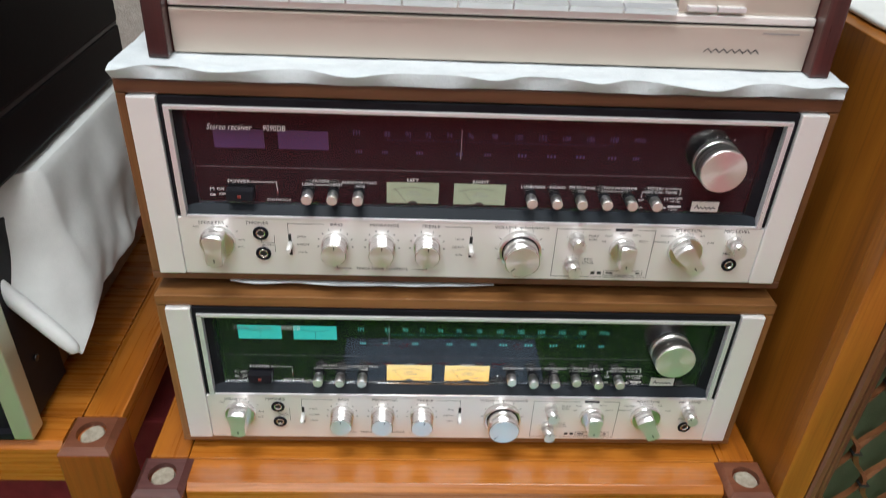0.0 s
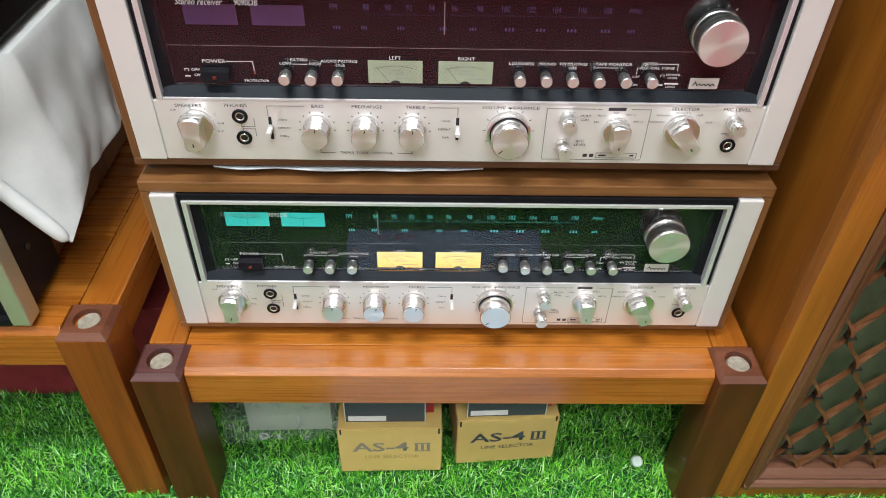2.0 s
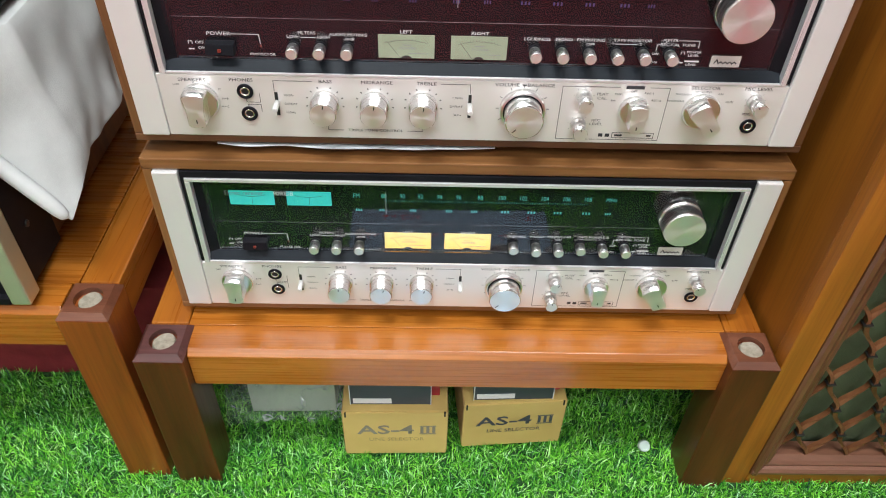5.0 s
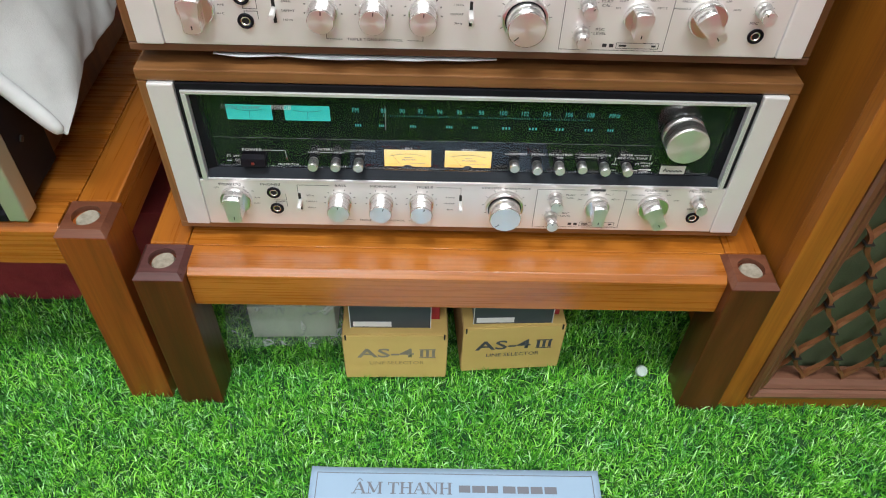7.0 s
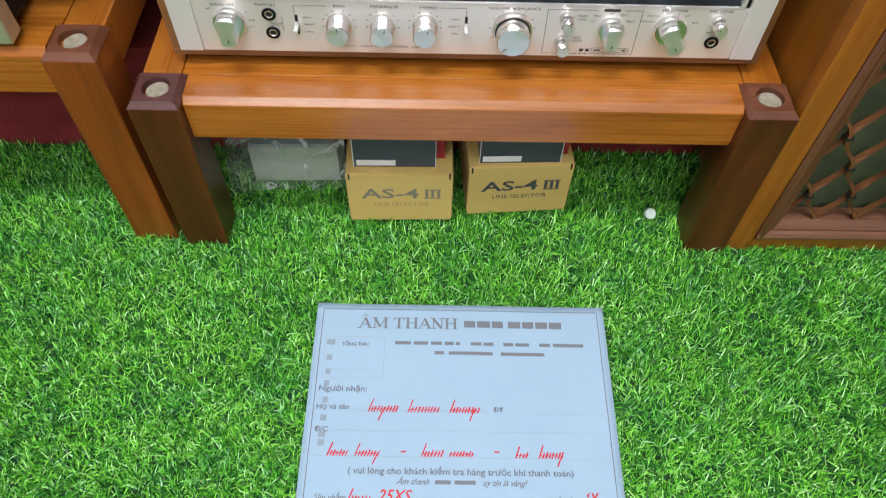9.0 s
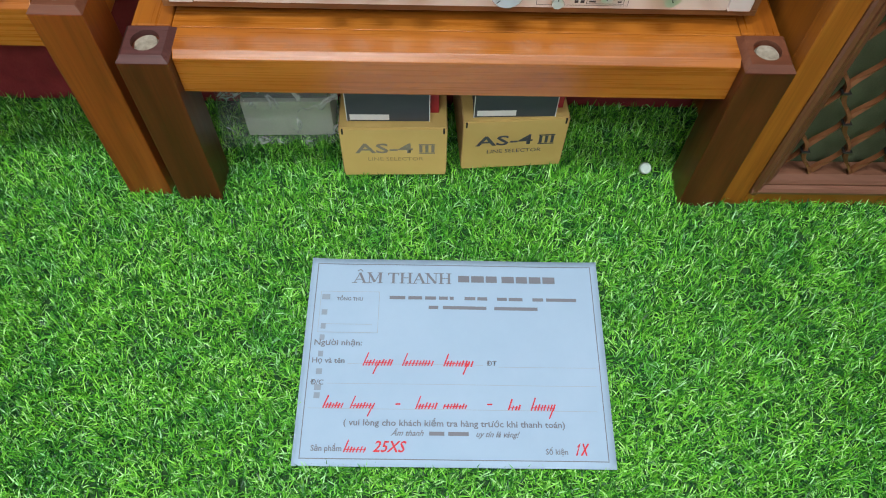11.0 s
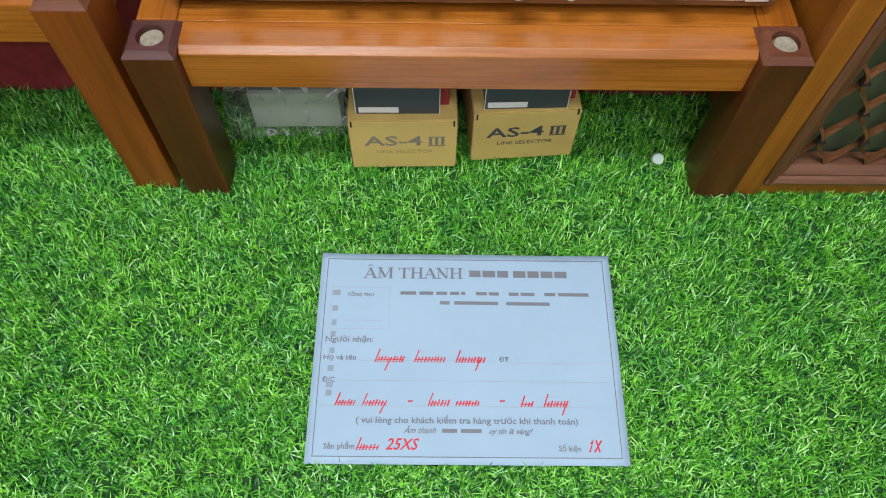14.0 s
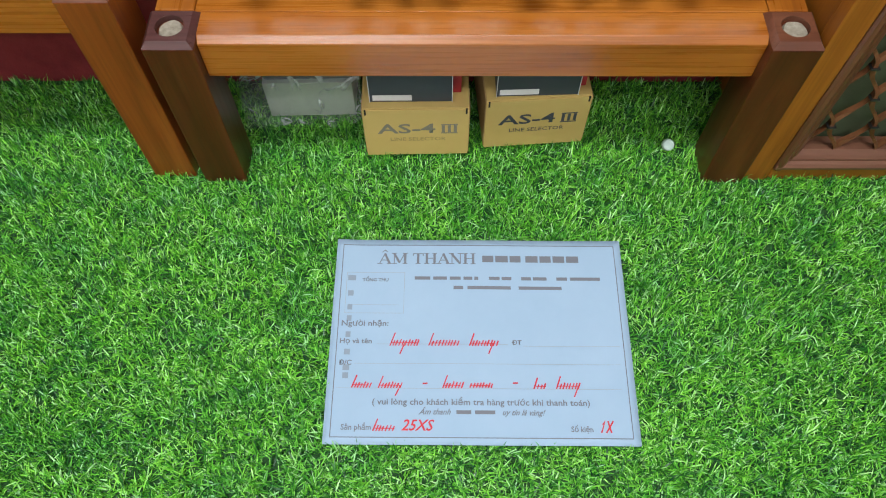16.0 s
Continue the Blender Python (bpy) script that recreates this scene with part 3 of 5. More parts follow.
def receiver(at, label, lit, veneer, veneer_side):
    """A wide stereo receiver in a walnut case. Origin: middle of the case's front, at its underside."""
    rc = thing("stereo_receiver", at, label, "receiver", "stacked stereo receivers")
    H, W, D = 0.173, 0.2675, 0.37
    # case: four mitred boards round the works
    part("case_top", block(-W, W, 0.0, D, H - 0.0105, H, 0.0012), veneer, rc)
    part("case_base", block(-W, W, 0.0, D, 0.0, 0.0065, 0.001), veneer, rc)
    part("case_side", block(-W, -W + 0.0075, 0.0004, D, 0.0067, H - 0.0107, 0.001), veneer_side, rc)
    part("case_side", block(W - 0.0075, W, 0.0004, D, 0.0067, H - 0.0107, 0.001), veneer_side, rc)
    part("rear_panel", block(-W + 0.008, W - 0.008, D - 0.012, D - 0.004, 0.007, H - 0.011), BLACK, rc)
    for fx in (-0.21, 0.21):
        for fy in (0.03, D - 0.05):
            foot = lathe([(0, 0.012), (0.0, 0.0121), (-0.0095, 0.010)], 20)
            bmesh.ops.rotate(foot, verts=foot.verts, matrix=Matrix.Rotation(radians(90), 3, "X"))
            ft = part("foot", foot, BLACK, rc)
            ft.location = (fx, fy, 0.0)
    # side trims and the lower front panel
    for x0, x1 in ((-0.2595, -0.2385), (0.2385, 0.2595)):
        part("side_trim", block(x0, x1, -0.0035, 0.03, 0.0075, 0.1615, 0.0012), ALU_TRIM, rc, "satin silver side trim")
    part("front_panel", block(-0.2380, 0.2380, -0.002, 0.008, 0.0075, 0.0610, 0.0006), ALU, rc, "satin silver control panel")
    # the dial's black frame with its bright edge line
    part("upper_fascia", block(-0.2378, 0.2378, -0.001, 0.03, 0.1552, 0.1615, 0.0006), BLACK, rc)
    for x0, x1 in ((-0.2378, -0.2348), (0.2348, 0.2378)):
        part("fascia_edge", block(x0, x1, -0.001, 0.03, 0.0622, 0.155), BLACK, rc)
    y0 = -0.0025
    fr = part("dial_frame", block(-0.2346, 0.2346, y0, 0.004, 0.1518, 0.1550, 0.0005), ALU_BRIGHT, rc, "bright silver dial surround")
    part("frame_side", block(-0.2346, -0.2302, y0, 0.004, 0.0612, 0.1517, 0.0005), ALU_EDGE, fr)
    part("frame_side", block(0.2302, 0.2346, y0, 0.004, 0.0612, 0.1517, 0.0005), ALU_EDGE, fr)
    part("frame_bottom", block(-0.2299, 0.2299, y0, 0.004, 0.0612, 0.0634, 0.0005), ALU_BRIGHT, fr)
    gy = 0.008
    part("ledge", prism([(0.0042, 0.0634), (-0.0010, 0.0634), (0.0056, 0.0698), (gy + 0.008, 0.0698), (gy + 0.008, 0.0585), (0.0042, 0.0585)], "x", -0.2298, 0.2298), LEDGE, rc)
    part("recess_top", block(-0.2300, 0.2300, 0.0042, gy + 0.008, 0.1512, 0.1550), BLACK, rc)
    for s in (-1, 1):
        part("recess_side", prism([(s * 0.2355, 0.0042), (s * 0.2300, 0.0042), (s * 0.2215, 0.0062), (s * 0.2215, gy + 0.008), (s * 0.2355, gy + 0.008)], "z", 0.0636, 0.151), BLACK, rc)
    part("dial_back", block(-0.2244, 0.2244, gy + 0.0025, gy + 0.008, 0.0700, 0.151), DIAL, rc)
    pane = part("dial_glass", block(-0.2243, 0.2243, -0.0015, 0.0, 0.0, 0.0809), PANE, rc, "dark reflecting dial glass")
    pane.location, pane.rotation_euler = (0, gy, 0.0700), (radians(1.8), 0, 0)
    pane.visible_shadow = False
    slant = math.tan(radians(1.8))

    def glazed(z):
        """The depth of the sloping glass's face at a height."""
        return gy - 0.00165 - slant * (z - 0.07)

    def on_glass(x, z):
        return front(x, glazed(z), z)

    # tuning meters
    deep = gy + 0.0012
    for x0, x1, needle in ((-0.2040, -0.1660, 0.4), (-0.1553, -0.1172, 0.5)):
        mt = part("tuning_meter", block(x0, x1, deep, deep + 0.0006, 0.1175 if not lit else 0.1203, 0.1325 if not lit else 0.1350), METER_TEAL if lit else METER_PURPLE, rc, "lit teal tuning meter" if lit else "unlit purple tuning meter")
        cx = (x0 + x1) / 2
        arc = [(cx - 0.012 + 0.024 * i / 12, 0.1310 + (0.002 if x0 < -0.18 else 0.0018) * (2 * abs(i / 12 - 0.5)) ** 2 - 0.0015) for i in range(13)]
        part("meter_scale", strip(bmesh.new(), arc, 0.0004, deep - 0.0003), INK, mt)
        part("meter_needle", strip(bmesh.new(), [(cx, 0.1208), (cx + 0.0005, 0.1293)], 0.0003, deep - 0.0003), INK, mt)
    # power meters
    for cx, word in ((-0.0518, "LEFT"), (0.0020, "RIGHT")):
        bmx = block(-0.0208, 0.0208, 0, 0.0006, -0.0092, 0.0092)
        mt = part("power_meter", bmx, METER_YELLOW if lit else METER_PALE, rc, "glowing yellow power meter" if lit else "pale unlit power meter")
        mt.location = (cx, deep, 0.0815)
        arc = [(-0.0155 + 0.031 * i / 14, 0.0052 - 0.0026 * (2 * (i / 14 - 0.5)) ** 2) for i in range(15)]
        sc = strip(bmesh.new(), arc, 0.00025, -0.0003)
        for i in range(0, 15, 1):
            strip(sc, [arc[i], (arc[i][0] * 1.03, arc[i][1] + 0.0012)], 0.00018, -0.0003)
        tagged(part("meter_scale", sc, INK, mt), kind="stuff")
        part("meter_needle", strip(bmesh.new(), [(-0.0045, -0.009), (-0.0145, 0.0045)], 0.0003, -0.0004), INK, mt)
        hub = prism([(0.004 * math.cos(math.pi * i / 10), -0.0092 + 0.0024 * math.sin(math.pi * i / 10)) for i in range(11)], "y", -0.0006, -0.0003)
        part("needle_hub", hub, SLOT, mt)
        lettering("POWER", 0.0030, GREY_PRINT, mt, front(0.001, -0.0004, -0.0012), wide=1.2)
        lettering("%s" % word, 0.0036, PRINT, rc, on_glass(cx, 0.0945), wide=1.25)
        part("small_print", strip(bmesh.new(), [(0.0015, -0.0052), (0.0165, -0.0052)], 0.0004, -0.0003), GREY_PRINT, mt)
        part("small_print", strip(bmesh.new(), [(-0.003, 0.0014), (0.004, 0.0014)], 0.0006, -0.0003), GREY_PRINT, mt)
    # dial scale
    ink = DIAL_LIT if lit else DIAL_OFF
    for word, x in (("FM", -0.0955), ("88", -0.0720), ("90", -0.0562), ("92", -0.0408), ("94", -0.0245), ("96", -0.0080), ("98", 0.0105), ("100", 0.0290), ("102", 0.0475), ("104", 0.0660), ("106", 0.0848), ("108", 0.1032)):
        lettering(word, 0.0066, ink, rc, front(x, deep, 0.1320), name="dial_number", wide=0.72)
    lettering("MHz", 0.0058, ink, rc, front(0.1235, deep, 0.1320), name="dial_number", wide=0.85, shear=0.2)
    ticks = bmesh.new()
    for i in range(90):
        x = -0.072 + 0.1752 * i / 89
        strip(ticks, [(x, 0.1264), (x, 0.1264 + (0.0022 if i % 9 == 0 else 0.0013))], 0.0003, deep)
    tagged(part("dial_scale", ticks, ink, rc), kind="stuff")
    am = bmesh.new()
    for x, w in ((-0.094, 0.006), (-0.074, 0.005), (-0.047, 0.006), (-0.016, 0.006), (0.006, 0.006), (0.033, 0.008), (0.056, 0.008), (0.079, 0.008), (0.104, 0.008), (0.123, 0.006)):
        for k in range(3):
            xx = x - w / 2 + w * (k + 0.5) / 3
            strip(am, [(xx, 0.1155), (xx, 0.1180)], w / 6, deep)
    tagged(part("dial_numbers_small", am, ink, rc), kind="stuff")
    px = -0.0705 if lit else -0.0150
    part("dial_pointer", block(px - 0.0003, px + 0.0003, deep - 0.0006, deep - 0.0002, 0.1125, 0.1370), GREY_PRINT, rc)
    part("dial_divider", strip(bmesh.new(), [(-0.2235, 0.1013), (0.2235, 0.1013)], 0.0003, deep), GREY_PRINT, rc)
    lettering("Stereo receiver", 0.0066, GREY_PRINT if lit else PRINT, rc, on_glass(-0.1905, 0.1362), wide=0.8, shear=0.35)
    lettering("9090DB", 0.0064, PRINT, rc, on_glass(-0.1570, 0.1360), wide=0.8, shear=0.2)
    # switches on the dial
    pw = part("power_switch", prism([(gy - 0.002, 0.0050), (0.0, 0.0040), (-0.002, -0.0035), (gy - 0.002, -0.0050)], "x", -0.0105, 0.0105, 0.0005), BLACK, rc, "wide black power switch with a red dot")
    pw.location = (-0.1875, 0, 0.0800)
    part("red_dot", block(-0.0012, 0.0012, -0.0022, -0.0005, -0.0010, 0.0010), LED_RED, pw)
    lettering("POWER", 0.0041, PRINT, rc, on_glass(-0.1880, 0.0900), wide=1.25)
    lettering("OFF", 0.0031, PRINT, rc, on_glass(-0.2030, 0.0827), wide=1.2)
    lettering("ON", 0.0031, PRINT, rc, on_glass(-0.2018, 0.0783), wide=1.2)
    lettering("PROTECTOR", 0.0027, PRINT, rc, on_glass(-0.1580, 0.0740), wide=1.2)

    def printed(pts, width):
        part("printed_line", strip(bmesh.new(), pts, width, glazed(max(p[1] for p in pts))), PRINT, rc)

    printed([(-0.1790, 0.0900), (-0.1590, 0.0900), (-0.1585, 0.0825)], 0.0004)
    printed([(-0.2110, 0.0815), (-0.2110, 0.0837), (-0.2083, 0.0837), (-0.2083, 0.0815)], 0.0004)
    printed([(-0.2117, 0.0774), (-0.2077, 0.0774)], 0.0010)
    printed([(-0.1285, 0.0885), (-0.1180, 0.0885)], 0.0004)
    printed([(0.1015, 0.0888), (0.1180, 0.0888)], 0.0004)
    printed([(0.1328, 0.0838), (0.1328, 0.0890), (0.1348, 0.0890)], 0.0004)
    printed([(0.1480, 0.0925), (0.1635, 0.0925), (0.1635, 0.0870)], 0.0004)
    printed([(0.1520, 0.0815), (0.1520, 0.0835), (0.1545, 0.0835), (0.1545, 0.0815)], 0.0004)
    printed([(0.1512, 0.0748), (0.1550, 0.0748)], 0.0010)
    part("protector_lamp", block(-0.1592, -0.1578, glazed(0.081) - 0.0004, glazed(0.081), 0.0802, 0.0817), LED_RED, rc)
    for word, x, z, s in (("FILTERS", -0.1240, 0.0920, 0.0032), ("LOW", -0.1345, 0.0888, 0.0031), ("HIGH", -0.1120, 0.0888, 0.0031), ("AUDIO MUTING", -0.0940, 0.0912, 0.0031), ("-20dB", -0.0937, 0.0878, 0.0028),
                          ("LOUDNESS", 0.0440, 0.0912, 0.0032), ("MONO", 0.0638, 0.0912, 0.0032), ("FM MUTING", 0.0835, 0.0914, 0.0032), ("OFF", 0.0835, 0.0880, 0.0030), ("TAPE MONITOR", 0.1142, 0.0917, 0.0032),
                          ("1", 0.1000, 0.0888, 0.0028), ("2", 0.1205, 0.0888, 0.0028), ("METER", 0.1420, 0.0925, 0.0031), ("REC CAL TONE", 0.1480, 0.0890, 0.0031), ("OFF", 0.1330, 0.0815, 0.0026), ("ON", 0.1330, 0.0745, 0.0026),
                          ("POWER", 0.1615, 0.0835, 0.0026), ("LEVEL", 0.1615, 0.0808, 0.0026), ("LEVEL", 0.1615, 0.0733, 0.0026)):
        lettering(word, s, PRINT, rc, on_glass(x, z), wide=1.22)
    part("small_print", strip(bmesh.new(), [(0.1560, 0.0760), (0.1670, 0.0760)], 0.0013, glazed(0.076)), PRINT, rc)
    for x in (-0.1345, -0.1148, -0.0948):
        push_button(x, 0.0812, gy - 0.002, rc, 0.0130)
    for i, x in enumerate((0.0428, 0.0628, 0.0828, 0.1030, 0.1230, 0.1430)):
        push_button(x, 0.0822, gy - 0.002, rc, 0.0105 if lit and i in (0, 3) else 0.0130)
    bd = part("badge", block(0.1755, 0.1978, glazed(0.0812) - 0.0006, glazed(0.0722), 0.0722, 0.0812, 0.0002), BADGE, rc, "small silver maker's badge")
    wave = [(0.1780 + 0.017 * i / 10, 0.0752 + 0.0026 * (i % 2) * (0.6 if i > 2 else 1.2)) for i in range(11)]
    part("badge_mark", strip(bmesh.new(), wave, 0.0009, glazed(0.0812) - 0.0009), INK, bd)
    # tuning knob: a wide rear disc and a thick front knob
    kn = part("tuning_knob", lathe([(0, 0.0182), (-0.004, 0.0182), (-0.005, 0.0176)], 64), KNOB_SIDE, rc, "large spun aluminium tuning knob")
    kn.location = (0.1848, gy - 0.002, 0.1185)
    part("neck", lathe([(-0.005, 0.0164), (-0.0085, 0.0164)], 64), BLACK if not lit else KNOB_SIDE, kn)
    part("front_disc", lathe([(-0.0085, 0.0180), (-0.0195, 0.0180), (-0.0205, 0.0176)], 64), KNOB_SIDE, kn)
    part("face", lathe([(-0.0205, 0.0174), (-0.0208, 0.0171)], 64), KNOB_FACE, kn)
    for a in (-30, -10, 10, 30):
        ring = bmesh.new()
        ring_marks(ring, 0.1848, 0.1185, 0.0200, 0.0218, (a,), 0.0006, glazed(0.1405))
        part("printed_line", ring, PRINT, rc)
    # lower controls
    py = -0.0021
    pointer_knob(-0.2085, 0.0395, 0.0142, py, 0.018, rc, 0)
    jack(-0.1735, 0.0478, py, rc)
    jack(-0.1728, 0.0285, py, rc)
    slider(-0.1505, 0.0375, py, rc)
    slider(-0.0032, 0.0385, py, rc)
    for x, a in ((-0.1140, 0), (-0.0760, 20), (-0.0390, 20)):
        dial_knob(x, 0.0385, 0.0102, py, 0.018, rc, 0.0112, a if lit else 5)
    vol = dial_knob(0.0375, 0.0375, 0.0145, py, 0.0205, rc, 0.0, -135, "volume_knob")
    part("balance_ring", lathe([(0, 0.0175), (-0.005, 0.0175), (-0.006, 0.0168), (-0.006, 0.0150)], 56), KNOB_SIDE, vol)
    part("ring_gap", lathe([(-0.0058, 0.0154), (-0.0066, 0.0152)], 48), BLACK, vol)
    dial_knob(0.0835, 0.0490, 0.0056, py, 0.0155, rc, 0.0062, 30)
    dial_knob(0.0825, 0.0245, 0.0056, py, 0.0155, rc, 0.0062, 0)
    pointer_knob(0.1235, 0.0390, 0.0115, py, 0.0175, rc, 0)
    pointer_knob(0.1755, 0.0395, 0.0142, py, 0.019, rc, -38 if not lit else -30)
    dial_knob(0.2155, 0.0480, 0.0056, py, 0.0155, rc, 0.0062, -40)
    jack(0.2165, 0.0260, py, rc)
    q = py - 0.0002
    for word, x, z in (("SPEAKERS", -0.2120, 0.0565), ("PHONES", -0.1755, 0.0572), ("BASS", -0.1125, 0.0572), ("MIDRANGE", -0.0740, 0.0572), ("TREBLE", -0.0365, 0.0572),
                       ("VOLUME", 0.0245, 0.0578), ("BALANCE", 0.0500, 0.0578), ("SELECTOR", 0.1750, 0.0585), ("MIC LEVEL", 0.2155, 0.0585)):
        lettering(word, 0.0039, INK, rc, front(x, q, z), wide=1.22)
    for word, x, z in (("MIC", 0.2120, 0.0365), ("PLAY", 0.0975, 0.0515), ("CAL", 0.0975, 0.0480), ("REC", 0.0960, 0.0285), ("LEVEL", 0.0965, 0.0250), ("TRIPLE TONE CONTROL", -0.0760, 0.0150)):
        lettering(word, 0.0032, INK, rc, front(x, q, z), wide=1.22)
    # positions of the rotary switches
    for word, x, z in (("PLAY", 0.1100, 0.0520), ("OFF", 0.1210, 0.0545), ("REC-1", 0.1330, 0.0530), ("REC-2", 0.1395, 0.0470), ("FM", 0.1065, 0.0460),
                       ("PHONO-1", 0.1595, 0.0528), ("PHONO-2", 0.1545, 0.0470), ("FM AUTO", 0.1740, 0.0550), ("AM", 0.1875, 0.0535), ("AUX", 0.1960, 0.0470)):
        lettering(word, 0.0024, INK, rc, front(x, q, z), wide=1.2)
    for word, x, z in (("OFF", -0.2245, 0.0525), ("A", -0.2110, 0.0545), ("B", -0.2000, 0.0533), ("C", -0.1925, 0.0490), ("A+B", -0.1895, 0.0410), ("A+C", -0.1905, 0.0340),
                       ("300Hz", -0.1410, 0.0450), ("DEFEAT", -0.1400, 0.0375), ("150Hz", -0.1410, 0.0300), ("1.5kHz", -0.0128, 0.0455), ("DEFEAT", -0.0135, 0.0380), ("3kHz", -0.0125, 0.0305)):
        lettering(word, 0.0024, INK, rc, front(x, q, z), wide=1.2)

    def inked(pts, width):
        part("printed_line", strip(bmesh.new(), pts, width, q), INK, rc)

    def inked_ring(x, z, r0, r1, degrees, width):
        marks = bmesh.new()
        ring_marks(marks, x, z, r0, r1, degrees, width, q)
        tagged(part("scale_marks", marks, INK, rc), kind="stuff")

    inked([(-0.1515, 0.0480), (-0.1515, 0.0572), (-0.1225, 0.0572)], 0.0004)
    inked([(-0.0255, 0.0572), (-0.0032, 0.0572), (-0.0032, 0.0495)], 0.0004)
    inked([(-0.1130, 0.0275), (-0.1130, 0.0150), (-0.1010, 0.0150)], 0.0004)
    inked([(-0.0510, 0.0150), (-0.0390, 0.0150), (-0.0390, 0.0275)], 0.0004)
    inked([(-0.1735, 0.0415), (-0.1735, 0.0385), (-0.1630, 0.0385), (-0.1630, 0.0460)], 0.0004)
    inked([(-0.1728, 0.0345), (-0.1728, 0.0365), (-0.1630, 0.0365), (-0.1630, 0.0300)], 0.0004)
    inked([(0.1100, 0.0578), (0.0665, 0.0578), (0.0665, 0.0110), (0.1480, 0.0110), (0.1480, 0.0578), (0.1330, 0.0578)], 0.0004)
    inked_ring(0.0375, 0.0375, 0.0182, 0.0205, (-120, -90, -60, -30, 0, 30, 60, 90, 120), 0.0005)
    for x in (-0.1140, -0.0760, -0.0390):
        inked_ring(x, 0.0385, 0.0135, 0.0148, (-100, -70, -45, -20, 20, 45, 70, 100), 0.0009)
    for x, z in ((0.0835, 0.0490), (0.0825, 0.0245), (0.2155, 0.0480)):
        inked_ring(x, z, 0.0072, 0.0080, (-120, -80, -40, 0, 40, 80, 120), 0.0004)
    inked([(0.0360, 0.0578), (0.0390, 0.0578)], 0.0012)
    # the noise-reduction mark: two facing shapes and a lined box
    for pts, width in (([(0.1145, 0.0578), (0.1285, 0.0578)], 0.0028), ([(0.1018, 0.0165), (0.1018, 0.0135)], 0.0034), ([(0.1072, 0.0165), (0.1072, 0.0135)], 0.0034),
                       ([(0.1110, 0.0128), (0.1110, 0.0175), (0.1440, 0.0175), (0.1440, 0.0128), (0.1110, 0.0128)], 0.0004), ([(0.1130, 0.0151), (0.1190, 0.0151)], 0.0016), ([(0.1385, 0.0151), (0.1420, 0.0151)], 0.0016)):
        inked(pts, width)
    return rc


receiver(pose(0.0003, 0.0, 0.2075), "walnut-cased stereo receiver with lit teal dial on the bench", True, WALNUT, WALNUT_SIDE)
receiver(pose(0.0, 0.008, 0.3925), "walnut-cased stereo receiver, switched off, stacked on another", False, WALNUT_DARK, WALNUT_DARK_SIDE)


# ---- cloths and the deck on top ----
def sheet(name, nx, ny, surface, thick, mat, parent=None):
    """A soft sheet: surface(u, v) gives its points; it has thickness and rounded edges."""
    bm = bmesh.new()
    grid = [[bm.verts.new(surface(i / nx, j / ny)) for j in range(ny + 1)] for i in range(nx + 1)]
    for i in range(nx):
        for j in range(ny):
            bm.faces.new((grid[i][j], grid[i + 1][j], grid[i + 1][j + 1], grid[i][j + 1])).smooth = True
    bmesh.ops.recalc_face_normals(bm, faces=bm.faces)
    ob = part(name, bm, mat, parent)
    so = ob.modifiers.new("thickness", "SOLIDIFY")
    so.thickness, so.offset = thick, 1.0
    be = ob.modifiers.new("soft_edge", "BEVEL")
    be.width, be.segments, be.limit_method, be.angle_limit = thick * 0.42, 3, "ANGLE", radians(50)
    return ob


def pad_surface(u, v):
    x = -0.266 + 0.531 * u
    edge = 0.0020 * noise.noise((u * 6, 0, 2)) + 0.0008 * noise.noise((u * 19, 0, 4))
    y = 0.0045 + edge + v ** 1.8 * (0.36 - edge)
    over = max(0, (0.0085 - y) / 0.0085)
    droop = -0.0012 * over * (0.8 + 0.8 * noise.noise((u * 5, 1, 1)))
    return (x, y, 0.5664 + 0.0012 * noise.noise((u * 14, v * 10, 3)) + 0.0012 + droop)


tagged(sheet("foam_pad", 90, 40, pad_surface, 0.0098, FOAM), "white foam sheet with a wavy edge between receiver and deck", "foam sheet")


def slip_surface(u, v):
    x = -0.205 + 0.225 * u
    edge = 0.0075 + 0.0025 * noise.noise((u * 6, 0, 9)) + 0.004 * (2 * u - 1) ** 4
    y = 0.03 - (0.03 - edge) * v
    return (x, y, 0.3882 + 0.0015 * noise.noise((u * 7, v, 5)) * v)


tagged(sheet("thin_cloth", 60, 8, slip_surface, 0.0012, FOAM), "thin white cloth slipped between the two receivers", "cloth")


